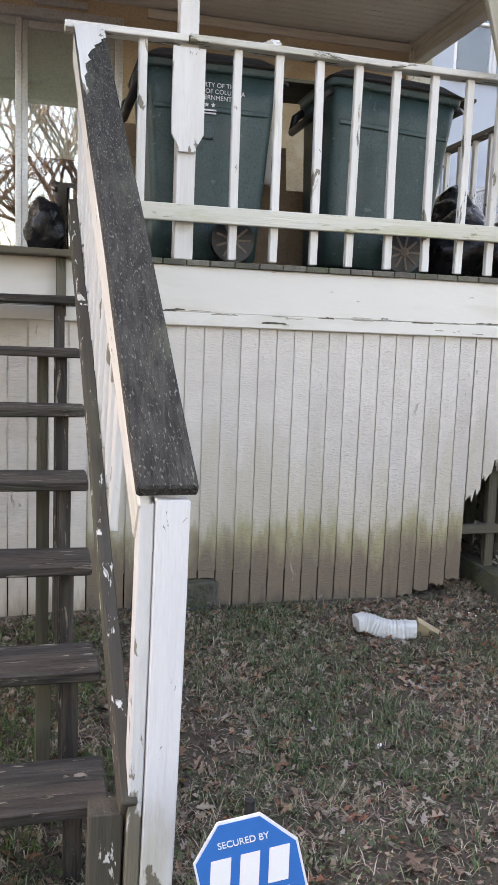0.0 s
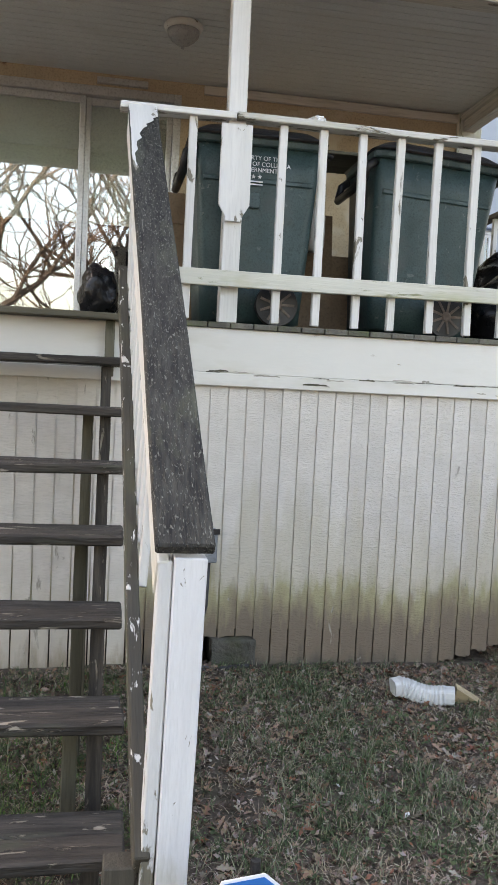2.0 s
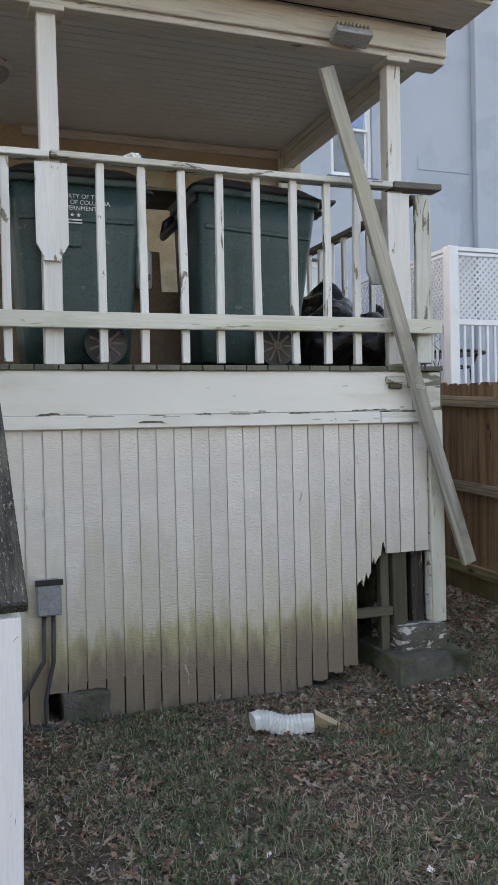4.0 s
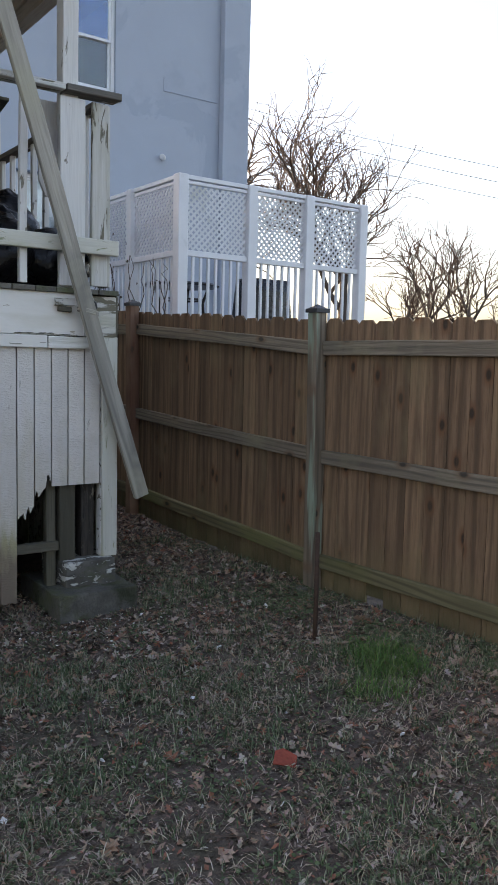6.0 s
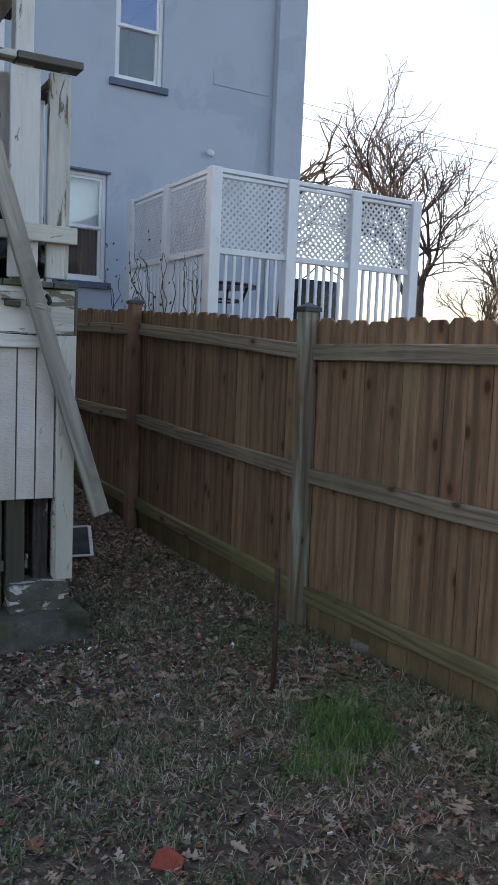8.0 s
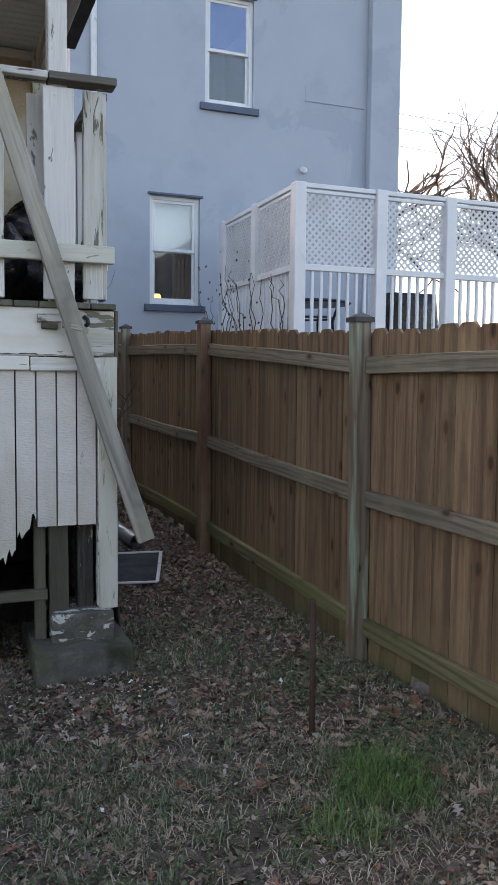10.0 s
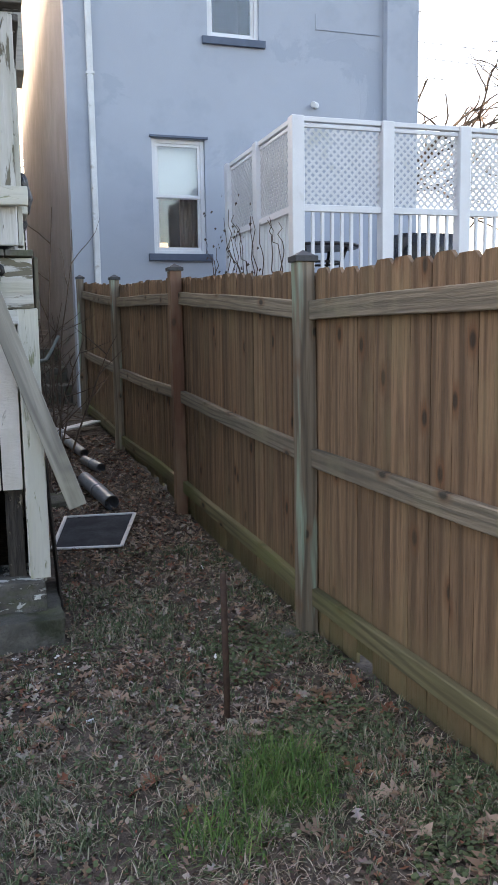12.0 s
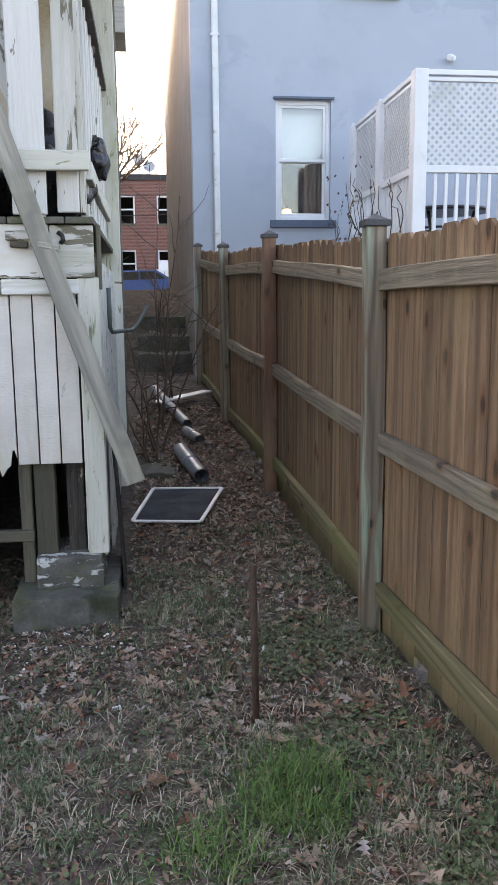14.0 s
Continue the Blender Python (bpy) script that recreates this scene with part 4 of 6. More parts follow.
def lattice_bm(length, height, pitch=0.085, w=0.036, t=0.008):
    """Two crossed layers of slats, clipped to the panel."""
    bm = bmesh.new()
    for layer, s in ((0, 1), (1, -1)):
        c = -height if s == 1 else 0.0
        end = length if s == 1 else length + height
        c += pitch / 2
        while c < end:
            # slat centre line: u = c + s * v
            pts = []
            for v_ in (0.0, height):
                pts.append((c + s * v_, v_))
            (u0, v0), (u1, v1) = pts
            def clip(u0, v0, u1, v1):
                t0, t1 = 0.0, 1.0
                du = u1 - u0
                for p_, q_ in ((-du, u0), (du, length - u0)):
                    if abs(p_) < 1e-9:
                        continue
                    r = q_ / p_
                    if p_ < 0:
                        t0 = max(t0, r)
                    else:
                        t1 = min(t1, r)
                if t0 >= t1:
                    return None
                return u0 + du * t0, v0 + (v1 - v0) * t0, u0 + du * t1, v0 + (v1 - v0) * t1
            r = clip(u0, v0, u1, v1)
            if r and abs(r[0] - r[2]) > 0.02:
                h = w / 2 * 0.707
                y0, y1 = layer * t, layer * t + t
                e = [(r[0] - s * h, r[1] + h), (r[0] + s * h, r[1] - h), (r[2] + s * h, r[3] - h), (r[2] - s * h, r[3] + h)]
                e = [(min(max(a_, 0), length), min(max(b_, 0), height)) for a_, b_ in e]
                vs = [bm.verts.new((a_, yy, b_)) for yy in (y0, y1) for a_, b_ in e]
                for f in ((0, 1, 2, 3), (7, 6, 5, 4), (0, 4, 5, 1), (1, 5, 6, 2), (2, 6, 7, 3), (3, 7, 4, 0)):
                    bm.faces.new([vs[q] for q in f])
            c += pitch
    bmesh.ops.recalc_face_normals(bm, faces=bm.faces[:])
    return bm


for (a, b) in ends:
    A, B = Vector((*a, 0)), Vector((*b, 0))
    dd = (B - A).normalized()
    A, B = A + dd * 0.07, B - dd * 0.07
    L = (B - A).length
    up = Vector((0, 0, 1))
    for nm, z, hh in (("top_rail", LT2 - 0.015, 0.05), ("middle_rail", LM, 0.07), ("lattice_rail", LT2 - 0.075, 0.04)):
        board(nm, A + up * z, B + up * z, 0.07 if nm != "lattice_rail" else 0.04, hh, vinyl, deck2, cuts=0, warp=0)
    m_ = along(A + up * (LM + 0.035), B + up * (LM + 0.035))
    part("lattice", lattice_bm(L, LT2 - 0.095 - LM - 0.035), lattice_white, deck2, "white diagonal lattice", m_)
    n_ = int(L / 0.125)
    for k in range(1, n_ + 1):
        p = A.lerp(B, k / (n_ + 1))
        board("baluster", p + up * (LF + 0.1), p + up * (LM - 0.035), 0.034, 0.034, vinyl, deck2, up=(0, 1, 0), cuts=0, warp=0)
block("deck_floor", (LX, 9.1, LY, 11.59, LF - 0.05, LF), vinyl, deck2)

# ---- things on the porch ----
def text_mesh(body, size, material, align="LEFT", shear=0.0):
    cu = bpy.data.curves.new("text", "FONT")
    cu.body, cu.size, cu.align_x, cu.extrude, cu.shear = body, size, align, 0.0008, shear
    ob = new("text", cu)
    me = bpy.data.meshes.new_from_object(ob.evaluated_get(bpy.context.evaluated_depsgraph_get()))
    bpy.data.objects.remove(ob)
    bpy.data.curves.remove(cu)
    me.materials.clear()
    me.materials.append(material)
    return me


def tapered_bm(w0, d0, w1, d1, h, r=0.05, seg=4, rows=6):
    """A tub: rounded rectangle that widens upwards, origin at the middle of its base."""
    bm = bmesh.new()
    rings = []
    for k in range(rows + 1):
        f = k / rows
        w, d = (w0 + (w1 - w0) * f) / 2, (d0 + (d1 - d0) * f) / 2
        ring = []
        for cx, cy, a0 in ((w - r, d - r, 0), (-w + r, d - r, 90), (-w + r, -d + r, 180), (w - r, -d + r, 270)):
            for j in range(seg + 1):
                a = radians(a0 + 90 * j / seg)
                ring.append(bm.verts.new((cx + r * math.cos(a), cy + r * math.sin(a), h * f)))
        rings.append(ring)
    n = len(rings[0])
    for a, b in zip(rings, rings[1:]):
        for k in range(n):
            bm.faces.new((a[k], a[(k + 1) % n], b[(k + 1) % n], b[k]))
    bm.faces.new(rings[0][::-1])
    bm.faces.new(rings[-1])
    return bm


def wheel(parent, loc, r=0.125, w=0.05):
    m = Matrix.Translation(loc) @ Matrix.Rotation(radians(90), 4, "X")
    tyre = part("wheel", lathe_bm([(r * 0.8, -w / 2), (r * 0.97, -w / 2), (r, -w * 0.3), (r, w * 0.3), (r * 0.97, w / 2), (r * 0.8, w / 2)], 28), black_plastic, parent, "black wheel with a rusty spoked hub", m)
    bm = lathe_bm([(0.02, -w * 0.42), (0.03, w * 0.62), (0.022, w * 0.7)], 12)
    for k in range(9):
        a = k * 2 * math.pi / 9
        b2 = bx(bmesh.new(), 0.025, r * 0.82, -0.007, 0.007, w * 0.505, w * 0.6)
        bmesh.ops.rotate(b2, verts=b2.verts[:], matrix=Matrix.Rotation(a, 3, "Z"))
        part("spoke", b2, wheel_metal, tyre, "", m)
    part("hub", bm, wheel_metal, tyre, "", m)
    bm = bmesh.new()
    bm2 = lathe_bm([(r * 0.82, w * 0.1), (r * 0.82, w * 0.2), (0.02, w * 0.2), (0.02, w * 0.1)], 24)
    tmp = bpy.data.meshes.new("disc")
    bm2.to_mesh(tmp)
    bm2.free()
    bm.from_mesh(tmp)
    bpy.data.meshes.remove(tmp)
    part("disc", bm, black_plastic, tyre, "", m)
    return tyre


def cart(x, y, w, lean, label):
    c = thing("wheeled_bin", (x, y, DECK), label, "bin", "wheeled bins on the porch")
    m = Matrix.Translation((x, y, DECK + 0.03)) @ Matrix.Rotation(radians(lean), 4, "Y")
    body = part("body", tapered_bm(w * 0.80, 0.50, w, 0.62, 1.0, 0.06), cart_green, c, "", m, True)
    part("rim", bev(tapered_bm(w + 0.04, 0.66, w + 0.05, 0.67, 0.045, 0.07, rows=1), 0.008), cart_green, body, "", m @ Matrix.Translation((0, 0, 0.985)))
    bm = bx(bmesh.new(), -w / 2 + 0.05, w / 2 - 0.05, -0.016, 0.0, 0, 0.03)
    part("rib", bev(bm, 0.006), cart_green, body, "", m @ Matrix.Translation((0, -0.292, 0.78)))
    lid = tapered_bm(w + 0.07, 0.70, w * 0.86, 0.56, 0.06, 0.07, rows=3)
    part("lid", lid, black_plastic, c, "slightly domed dark lid", m @ Matrix.Translation((0.0, 0, 1.035)), True)
    hb = tube_bm([(0.42 * w, -0.22, 0.98), (0.56 * w, -0.22, 1.0), (0.6 * w, -0.2, 1.0), (0.6 * w, 0.2, 1.0), (0.56 * w, 0.22, 1.0), (0.42 * w, 0.22, 0.98)], 0.017, 8)
    part("handle", hb, black_plastic, c, "", m, True)
    part("hinge_bar", tube_bm([(-0.5 * w, -0.27, 0.97), (-0.56 * w, -0.27, 0.93), (-0.58 * w, -0.26, 0.84), (-0.58 * w, 0.26, 0.84), (-0.56 * w, 0.27, 0.93), (-0.5 * w, 0.27, 0.97)], 0.026, 8), black_plastic, c, "", m, True)
    part("axle", tube_bm([(0.18 * w, -0.28, 0.1), (0.18 * w, 0.28, 0.1)], 0.012, 8), wheel_metal, c, "", m)
    wheel(c, (x + 0.18 * w, y - 0.315, DECK + 0.13))
    wheel(c, (x + 0.18 * w, y + 0.315, DECK + 0.13))
    return c


cart1 = cart(0.915, 4.88, 0.74, 0, "dark green wheeled bin with white printed property notice")
for body, z, sz in (("PROPERTY OF THE", 2.988, 0.034), ("DISTRICT OF COLUMBIA", 2.955, 0.034), ("GOVERNMENT", 2.922, 0.034)):
    ob = put(new("notice_text", text_mesh(body, sz, sign_white, "CENTER")), cart1, Matrix.Translation((0.905, 4.88 - 0.318, z - 0.02)) @ Matrix.Rotation(radians(90), 4, "X"))
star = [(0.014 * (1 if k % 2 == 0 else 0.42) * math.sin(k * math.pi / 5), 0.014 * (1 if k % 2 == 0 else 0.42) * math.cos(k * math.pi / 5)) for k in range(10)]
for k in range(3):
    part("star", prism_bm(star, 0, 0.001), sign_white, cart1, "", Matrix.Translation((0.845 + 0.036 * k, 4.88 - 0.317, 2.875)))
for z in (2.848, 2.832):
    part("stripe", bx(bmesh.new(), 0.825, 0.935, 4.88 - 0.317, 4.88 - 0.315, z - 0.004, z + 0.004), sign_white, cart1)
bm = bev(bx(bmesh.new(), 0.83, 0.93, 4.88 - 0.305, 4.88 - 0.288, 2.70, 2.79), 0.01, 2)
part("emblem", bm, cart_green, cart1)
cart(1.95, 4.90, 0.78, 3.5, "scuffed dark green wheeled bin with its lid ajar")

bins_box = thing("cardboard_sheet", (1.45, 5.25, DECK), "tall brown cardboard sheets leaning between the bins", "cardboard")
board("sheet", (1.36, 5.22, DECK), (1.36, 5.32, 2.86), 0.4, 0.012, cardboard, bins_box, up=(0, 1, 0), bevel=0.002)
board("sheet", (1.52, 5.27, DECK), (1.52, 5.35, 2.6), 0.42, 0.012, cardboard, bins_box, up=(0, 1, 0), bevel=0.002)
lbox = thing("cardboard_box", (0.5, 5.4, DECK), "tall plain brown cardboard box beside the bin", "box")
block("body", (0.36, 0.78, 5.45, 5.8, DECK, 2.92), cardboard, lbox, 0.006)
block("flap", (0.36, 0.78, 5.44, 5.448, 2.75, 2.95), cardboard, lbox, 0.001)
plank_on = thing("wood_sheet", (1.9, 5.4, 3.1), "brown wooden sheet lying across the bins", "board")
board("sheet", (1.25, 5.22, 3.19), (2.66, 5.02, 3.135), 0.45, 0.02, wood_moss, plank_on)
shirt = thing("plastic_jug", (1.42, 5.05, 2.6), "cream plastic bottle wedged between the bins", "bottle")
part("bottle", lathe_bm([(0.05, 2.58), (0.055, 2.62), (0.055, 2.8), (0.02, 2.86), (0.02, 2.9)], 14), paint_clean, shirt, "", Matrix.Translation((1.40, 5.1, 0)), True)


def bag(loc, s, seed, label):
    bm = bmesh.new()
    bmesh.ops.create_icosphere(bm, subdivisions=4, radius=1)
    for v in bm.verts:
        n_ = v.co.normalized()
        k = 1 + 0.3 * noise.noise(n_ * 1.6 + Vector((seed, 0, 0))) + 0.13 * abs(noise.noise(n_ * 4 + Vector((0, seed, 0)))) + 0.05 * noise.noise(n_ * 9)
        v.co = Vector((n_.x * s[0] * k, n_.y * s[1] * k, max(-0.82, n_.z) * s[2] * k + 0.3 * s[2] * max(0, n_.z - 0.85) * (1 + noise.noise(n_ * 12)) * 3))
    lo = min(v.co.z for v in bm.verts)
    for v in bm.verts:
        v.co.z -= lo
    ob = part("rubbish_bag", bm, bag_plastic, None, "", Matrix.Translation(loc), True)
    return tagged(ob, label, "bag", "rubbish bags on the porch")


bag((2.62, 4.85, DECK + 0.001), (0.27, 0.24, 0.2), 1.0, "full black plastic rubbish bag on the porch floor")
bag((2.88, 4.78, DECK + 0.001), (0.22, 0.2, 0.17), 4.0, "crumpled black plastic rubbish bag by the post")
bag((2.78, 5.35, DECK + 0.001), (0.26, 0.3, 0.3), 7.0, "large black plastic rubbish bag")
bag((0.04, 4.75, DECK + 0.001), (0.11, 0.12, 0.15), 9.0, "small black plastic bag beside the stair head")
bag((3.13, 5.2, 2.3), (0.06, 0.1, 0.11), 12.0, "small knotted black bag on the side rail")
tuftrag = thing("paper_scrap", (1.2, Y, 3.16), "crumpled white paper on the railing", "paper")
bm = bmesh.new()
bmesh.ops.create_icosphere(bm, subdivisions=3, radius=0.05)
for v in bm.verts:
    v.co *= 1 + 0.5 * noise.noise(v.co * 40)
    v.co.z *= 0.5
part("scrap", bm, sign_white, tuftrag, "", Matrix.Translation((1.2, Y, 3.17)))

lamp = thing("ceiling_lamp", (0.53, 5.55, 4.1), "round frosted ceiling lamp with a white base", "lamp")
part("base", lathe_bm([(0.125, 4.104), (0.135, 4.09), (0.125, 4.065), (0.11, 4.06)], 28), paint_clean, lamp, "", Matrix.Translation((0.53, 5.6, 0)), True)
part("globe", lathe_bm([(0.11, 4.062), (0.105, 4.03), (0.08, 4.0), (0.045, 3.975), (0.012, 3.965), (0.01, 3.945)], 28), gutter_metal, lamp, "frosted glass bowl", Matrix.Translation((0.53, 5.6, 0)), True)
flood = thing("floodlight", (2.5, Y - 0.1, 3.95), "grey finned floodlight under the porch beam", "lamp")
m = Matrix.Translation((2.5, Y - 0.13, 3.955)) @ Matrix.Rotation(radians(-20), 4, "X")
part("housing", bev(bx(bmesh.new(), -0.12, 0.12, -0.055, 0.055, -0.015, 0.03), 0.01, 2), gutter_metal, flood, "", m)
for k in range(9):
    part("fin", bx(bmesh.new(), -0.11 + k * 0.025, -0.104 + k * 0.025, -0.06, 0.05, 0.03, 0.055), gutter_metal, flood, "", m)
part("bracket", bx(bmesh.new(), -0.015, 0.015, 0.02, 0.075, 0.02, 0.08), gutter_metal, flood, "", Matrix.Translation((2.5, Y - 0.13, 3.955)))

# ---- leaning timber and its cord ----
lean = thing("leaning_timber", (3.3, 4.38, 0.78), "long grey timber tied diagonally to the porch corner", "timber")
LBm, LTp = Vector((3.295, 4.36, 0.775)), Vector((2.30, 4.225, 3.73))
board("timber", LBm, LTp, 0.038, 0.092, wood_grey, lean, up=(1, 0.0, 0.35), cuts=12, warp=0.004)
tie = LBm.lerp(LTp, 0.375)
for k in range(3):
    pts = []
    for j in range(17):
        a = j * 2 * math.pi / 16
        pts.append((tie.x + 0.062 * math.cos(a), tie.y + 0.02 + 0.036 * math.sin(a), tie.z + 0.008 * k - 0.012 * math.cos(a) + 0.004))
    part("cord", tube_bm(pts, 0.006, 6, False), wood_grey, lean, "tan cord wound round the timber", None, True)
hookp = thing("timber_block", (2.78, Y, 1.93), "short flaked wooden block nailed to the fascia", "block")
board("block", (2.74, Y - 0.035, 1.945), (2.86, Y - 0.035, 1.95), 0.03, 0.045, paint_worn, hookp)
board("block", (2.76, Y - 0.037, 1.905), (2.84, Y - 0.037, 1.9), 0.03, 0.03, wood_moss, hookp)
knob = thing("metal_clip", (2.99, Y, 1.93), "dark round clip on the corner fascia", "clip")
part("clip", tube_bm([(2.975, Y - 0.026, 1.96), (2.995, Y - 0.03, 1.945), (3.0, Y - 0.03, 1.925), (2.985, Y - 0.028, 1.91)], 0.011, 8), black_plastic, knob, "", None, True)

# ---- meter box and conduit ----
elec = thing("electrical_box", (0.68, Y - 0.05, 0.8), "grey outdoor electrical box with conduits down the skirt", "electrical box")
block("box", (0.615, 0.74, Y - 0.09, Y - 0.002, 0.70, 0.885), galv, elec, 0.006)
block("cover", (0.605, 0.75, Y - 0.1, Y - 0.092, 0.862, 0.893), black_plastic, elec, 0.002)
for dx, c in ((0.0, 0.1), (0.05, 0.02)):
    part("conduit", tube_bm([(0.65 + dx, Y - 0.045, 0.70), (0.645 + dx, Y - 0.045, 0.45), (0.62 + dx - c, Y - 0.05, 0.25), (0.62 + dx - c * 1.2, Y - 0.07, 0.12), (0.72 + dx, Y - 0.1, 0.10), (0.9 + dx, Y - 0.09, 0.12)], 0.012, 8), cap_plastic, elec, "", None, True)
stone = thing("broken_block", (0.86, Y - 0.02, 0.1), "broken mossy concrete block under the skirt", "block")
rough_block("block", (0.74, 0.99, Y - 0.05, Y + 0.2, 0.02, 0.25), concrete, stone, 0.02)

# ---- yard things ----
elbow = thing("downspout_elbow", (1.75, 3.85, 0.1), "loose white corrugated downspout elbow on the soil", "pipe")
pts = [(1.59, 3.90, 0.145), (1.63, 3.90, 0.15), (1.67, 3.89, 0.142), (1.71, 3.87, 0.128), (1.75, 3.85, 0.12), (1.80, 3.83, 0.122), (1.85, 3.81, 0.13), (1.90, 3.79, 0.132)]
fine_pts = []
for a, b in zip(pts, pts[1:]):
    for k in range(5):
        fine_pts.append(Vector(a).lerp(Vector(b), k / 5))
bm = bmesh.new()
ringv = []
for i, p in enumerate(fine_pts):
    d = (fine_pts[min(i + 1, len(fine_pts) - 1)] - fine_pts[max(i - 1, 0)]).normalized()
    s_ = Vector((-d.y, d.x, 0)).normalized()
    u = s_.cross(d) * -1
    k = 1.0 + (0.13 if i % 2 else 0) * (3 < i < 31)
    ring = []
    for j in range(16):
        a = j * 2 * math.pi / 16
        ca, sa = math.cos(a), math.sin(a)
        ring.append(bm.verts.new(p + s_ * 0.05 * k * math.copysign(abs(ca) ** 0.5, ca) + u * 0.042 * k * math.copysign(abs(sa) ** 0.5, sa)))
    ringv.append(ring)
for a, b in zip(ringv, ringv[1:]):
    for j in range(16):
        bm.faces.new((a[j], a[(j + 1) % 16], b[(j + 1) % 16], b[j]))
bm.faces.new(ringv[0][::-1])
part("elbow", bm, white_alu, elbow, "", Matrix.Translation((0.05, 0, 0.0)))
wedge = thing("wood_wedge", (2.0, 3.84, 0.1), "pale wooden wedge offcut on the soil", "wood")
part("wedge", prism_bm([(0, 0), (0.15, 0.0), (0.0, 0.11)], -0.02, 0.02), new_pine, wedge, "", Matrix.Translation((1.965, 3.86, ground_z(1.95, 3.86) + 0.005)) @ Matrix.Rotation(radians(-12), 4, "Z") @ Matrix.Rotation(radians(28), 4, "X"))

sign = thing("yard_sign", (0.46, 1.6, 0.08), "blue octagonal security yard sign with white lettering", "sign")
SM = Matrix.Translation((0.458, 1.60, 0.455)) @ Matrix.Rotation(radians(-10), 4, "Z") @ Matrix.Rotation(radians(-14), 4, "Y") @ Matrix.Rotation(radians(-8), 4, "X")
oct_ = [(0.128 * math.cos(radians(22.5 + 45 * k)), 0.139 * math.sin(radians(22.5 + 45 * k))) for k in range(8)]
part("border", prism_bm(oct_, 0, 0.006), sign_white, sign, "", SM)
part("face", prism_bm([(a * 0.955, b * 0.955) for a, b in oct_], -0.0025, -0.0005), sign_blue, sign, "", SM)
put(new("lettering", text_mesh("SECURED BY", 0.0205, sign_white, "CENTER")), sign, SM @ Matrix.Translation((0, -0.0035, 0.072)) @ Matrix.Rotation(radians(90), 4, "X"))
# the maker's mark as plain slanted shapes, the lines under it as bars
for x, w in ((-0.066, 0.05), (0.0, 0.048), (0.066, 0.05)):
    part("mark", prism_bm([(x - w / 2 - 0.008, -0.025), (x + w / 2 - 0.012, -0.025), (x + w / 2 + 0.008, 0.05), (x - w / 2 + 0.012, 0.05)], -0.0045, -0.003), sign_white, sign, "", SM)
for x0, x1, z, h in ((-0.085, 0.085, -0.055, 0.016), (-0.055, 0.05, -0.085, 0.011)):
    n_ = 9
    for k in range(n_):
        a = x0 + (x1 - x0) * k / n_
        part("text_bar", bx(bmesh.new(), a, a + (x1 - x0) / n_ * 0.72, -0.0045, -0.003, z, z + h), sign_white, sign, "", SM)
part("stake", tube_bm([(0.465, 1.64, 0.0), (0.462, 1.645, 0.3), (0.462, 1.645, 0.605)], 0.012, 8), black_plastic, sign, "", None)

stake = thing("iron_stake", (3.72, 3.16, 0.1), "thin rusty iron stake upright in the grass", "stake")
part("rod", tube_bm([(3.725, 3.16, 0.02), (3.722, 3.155, 0.35), (3.715, 3.15, 0.725)], 0.0128, 10), rust, stake, "", None, True)
red = thing("cardboard_scrap", (2.76, 2.23, 0.1), "torn faded red cardboard piece on the grass", "scrap")
bm = prism_bm([(-0.06, -0.03), (0.05, -0.035), (0.06, 0.02), (0.0, 0.06), (-0.04, 0.04)], 0, 0.004)
bmesh.ops.subdivide_edges(bm, edges=bm.edges[:], cuts=2, use_grid_fill=True)
for v in bm.verts:
    v.co.y += 0.012 * noise.noise(v.co * 20)
part("scrap", bm, orange, red, "", Matrix.Translation((2.76, 2.19, ground_z(2.76, 2.19) + 0.03)) @ Matrix.Rotation(radians(-60), 4, "X") @ Matrix.Rotation(radians(25), 4, "Y") @ Matrix.Scale(0.85, 4))
slab1 = thing("stone_slab", (4.22, 4.45, 0.1), "flat pale stone slab beside the fence post", "stone")
rough_block("slab", (4.08, 4.28, 4.35, 4.75, 0.04, 0.135), concrete, slab1, 0.015)
slab3 = thing("stone_chunk", (4.24, 4.02, 0.1), "small grey stone at the foot of the fence post", "stone")
rough_block("stone", (4.2, 4.31, 3.9, 4.05, 0.06, 0.15), concrete, slab3, 0.015)

# ---- alley things ----
def on(x, y, h=0.0):
    return Vector((x, y, ground_z(x, y) + h))


screen = thing("window_screen", (3.6, 6.1, 0.2), "torn white-framed window screen lying on the ground", "screen")
corners = [on(3.24, 5.70, 0.03), on(3.68, 5.60, 0.03), on(3.88, 6.26, 0.05), on(3.38, 6.37, 0.05)]
for a, b in zip(corners, corners[1:] + corners[:1]):
    board("frame_bar", a, b, 0.026, 0.014, white_alu, screen, cuts=2)
bm = bmesh.new()
vs = [bm.verts.new(c - Vector((0, 0, 0.003))) for c in corners]
bm.faces.new(vs)
r_ = bmesh.ops.extrude_face_region(bm, geom=bm.faces[:])
bmesh.ops.translate(bm, vec=(0, 0, 0.002), verts=[v for v in r_["geom"] if isinstance(v, bmesh.types.BMVert)])
part("mesh", bm, screen_mesh, screen)


def pipe_piece(name, a, b, r, label, mat_=None):
    t = thing(name, a, label, "pipe")
    bm = tube_bm([a, Vector(a).lerp(Vector(b), 0.5), b], r, 20, False)
    tube_bm([b, Vector(a).lerp(Vector(b), 0.5), a], r * 0.9, 20, False, bm)
    part("tube", bm, mat_ or galv, t, "", None, True)
    part("collar", tube_bm([Vector(a).lerp(Vector(b), 0.45), Vector(a).lerp(Vector(b), 0.52)], r * 1.06, 20, True), mat_ or galv, t, "", None, True)
    return t


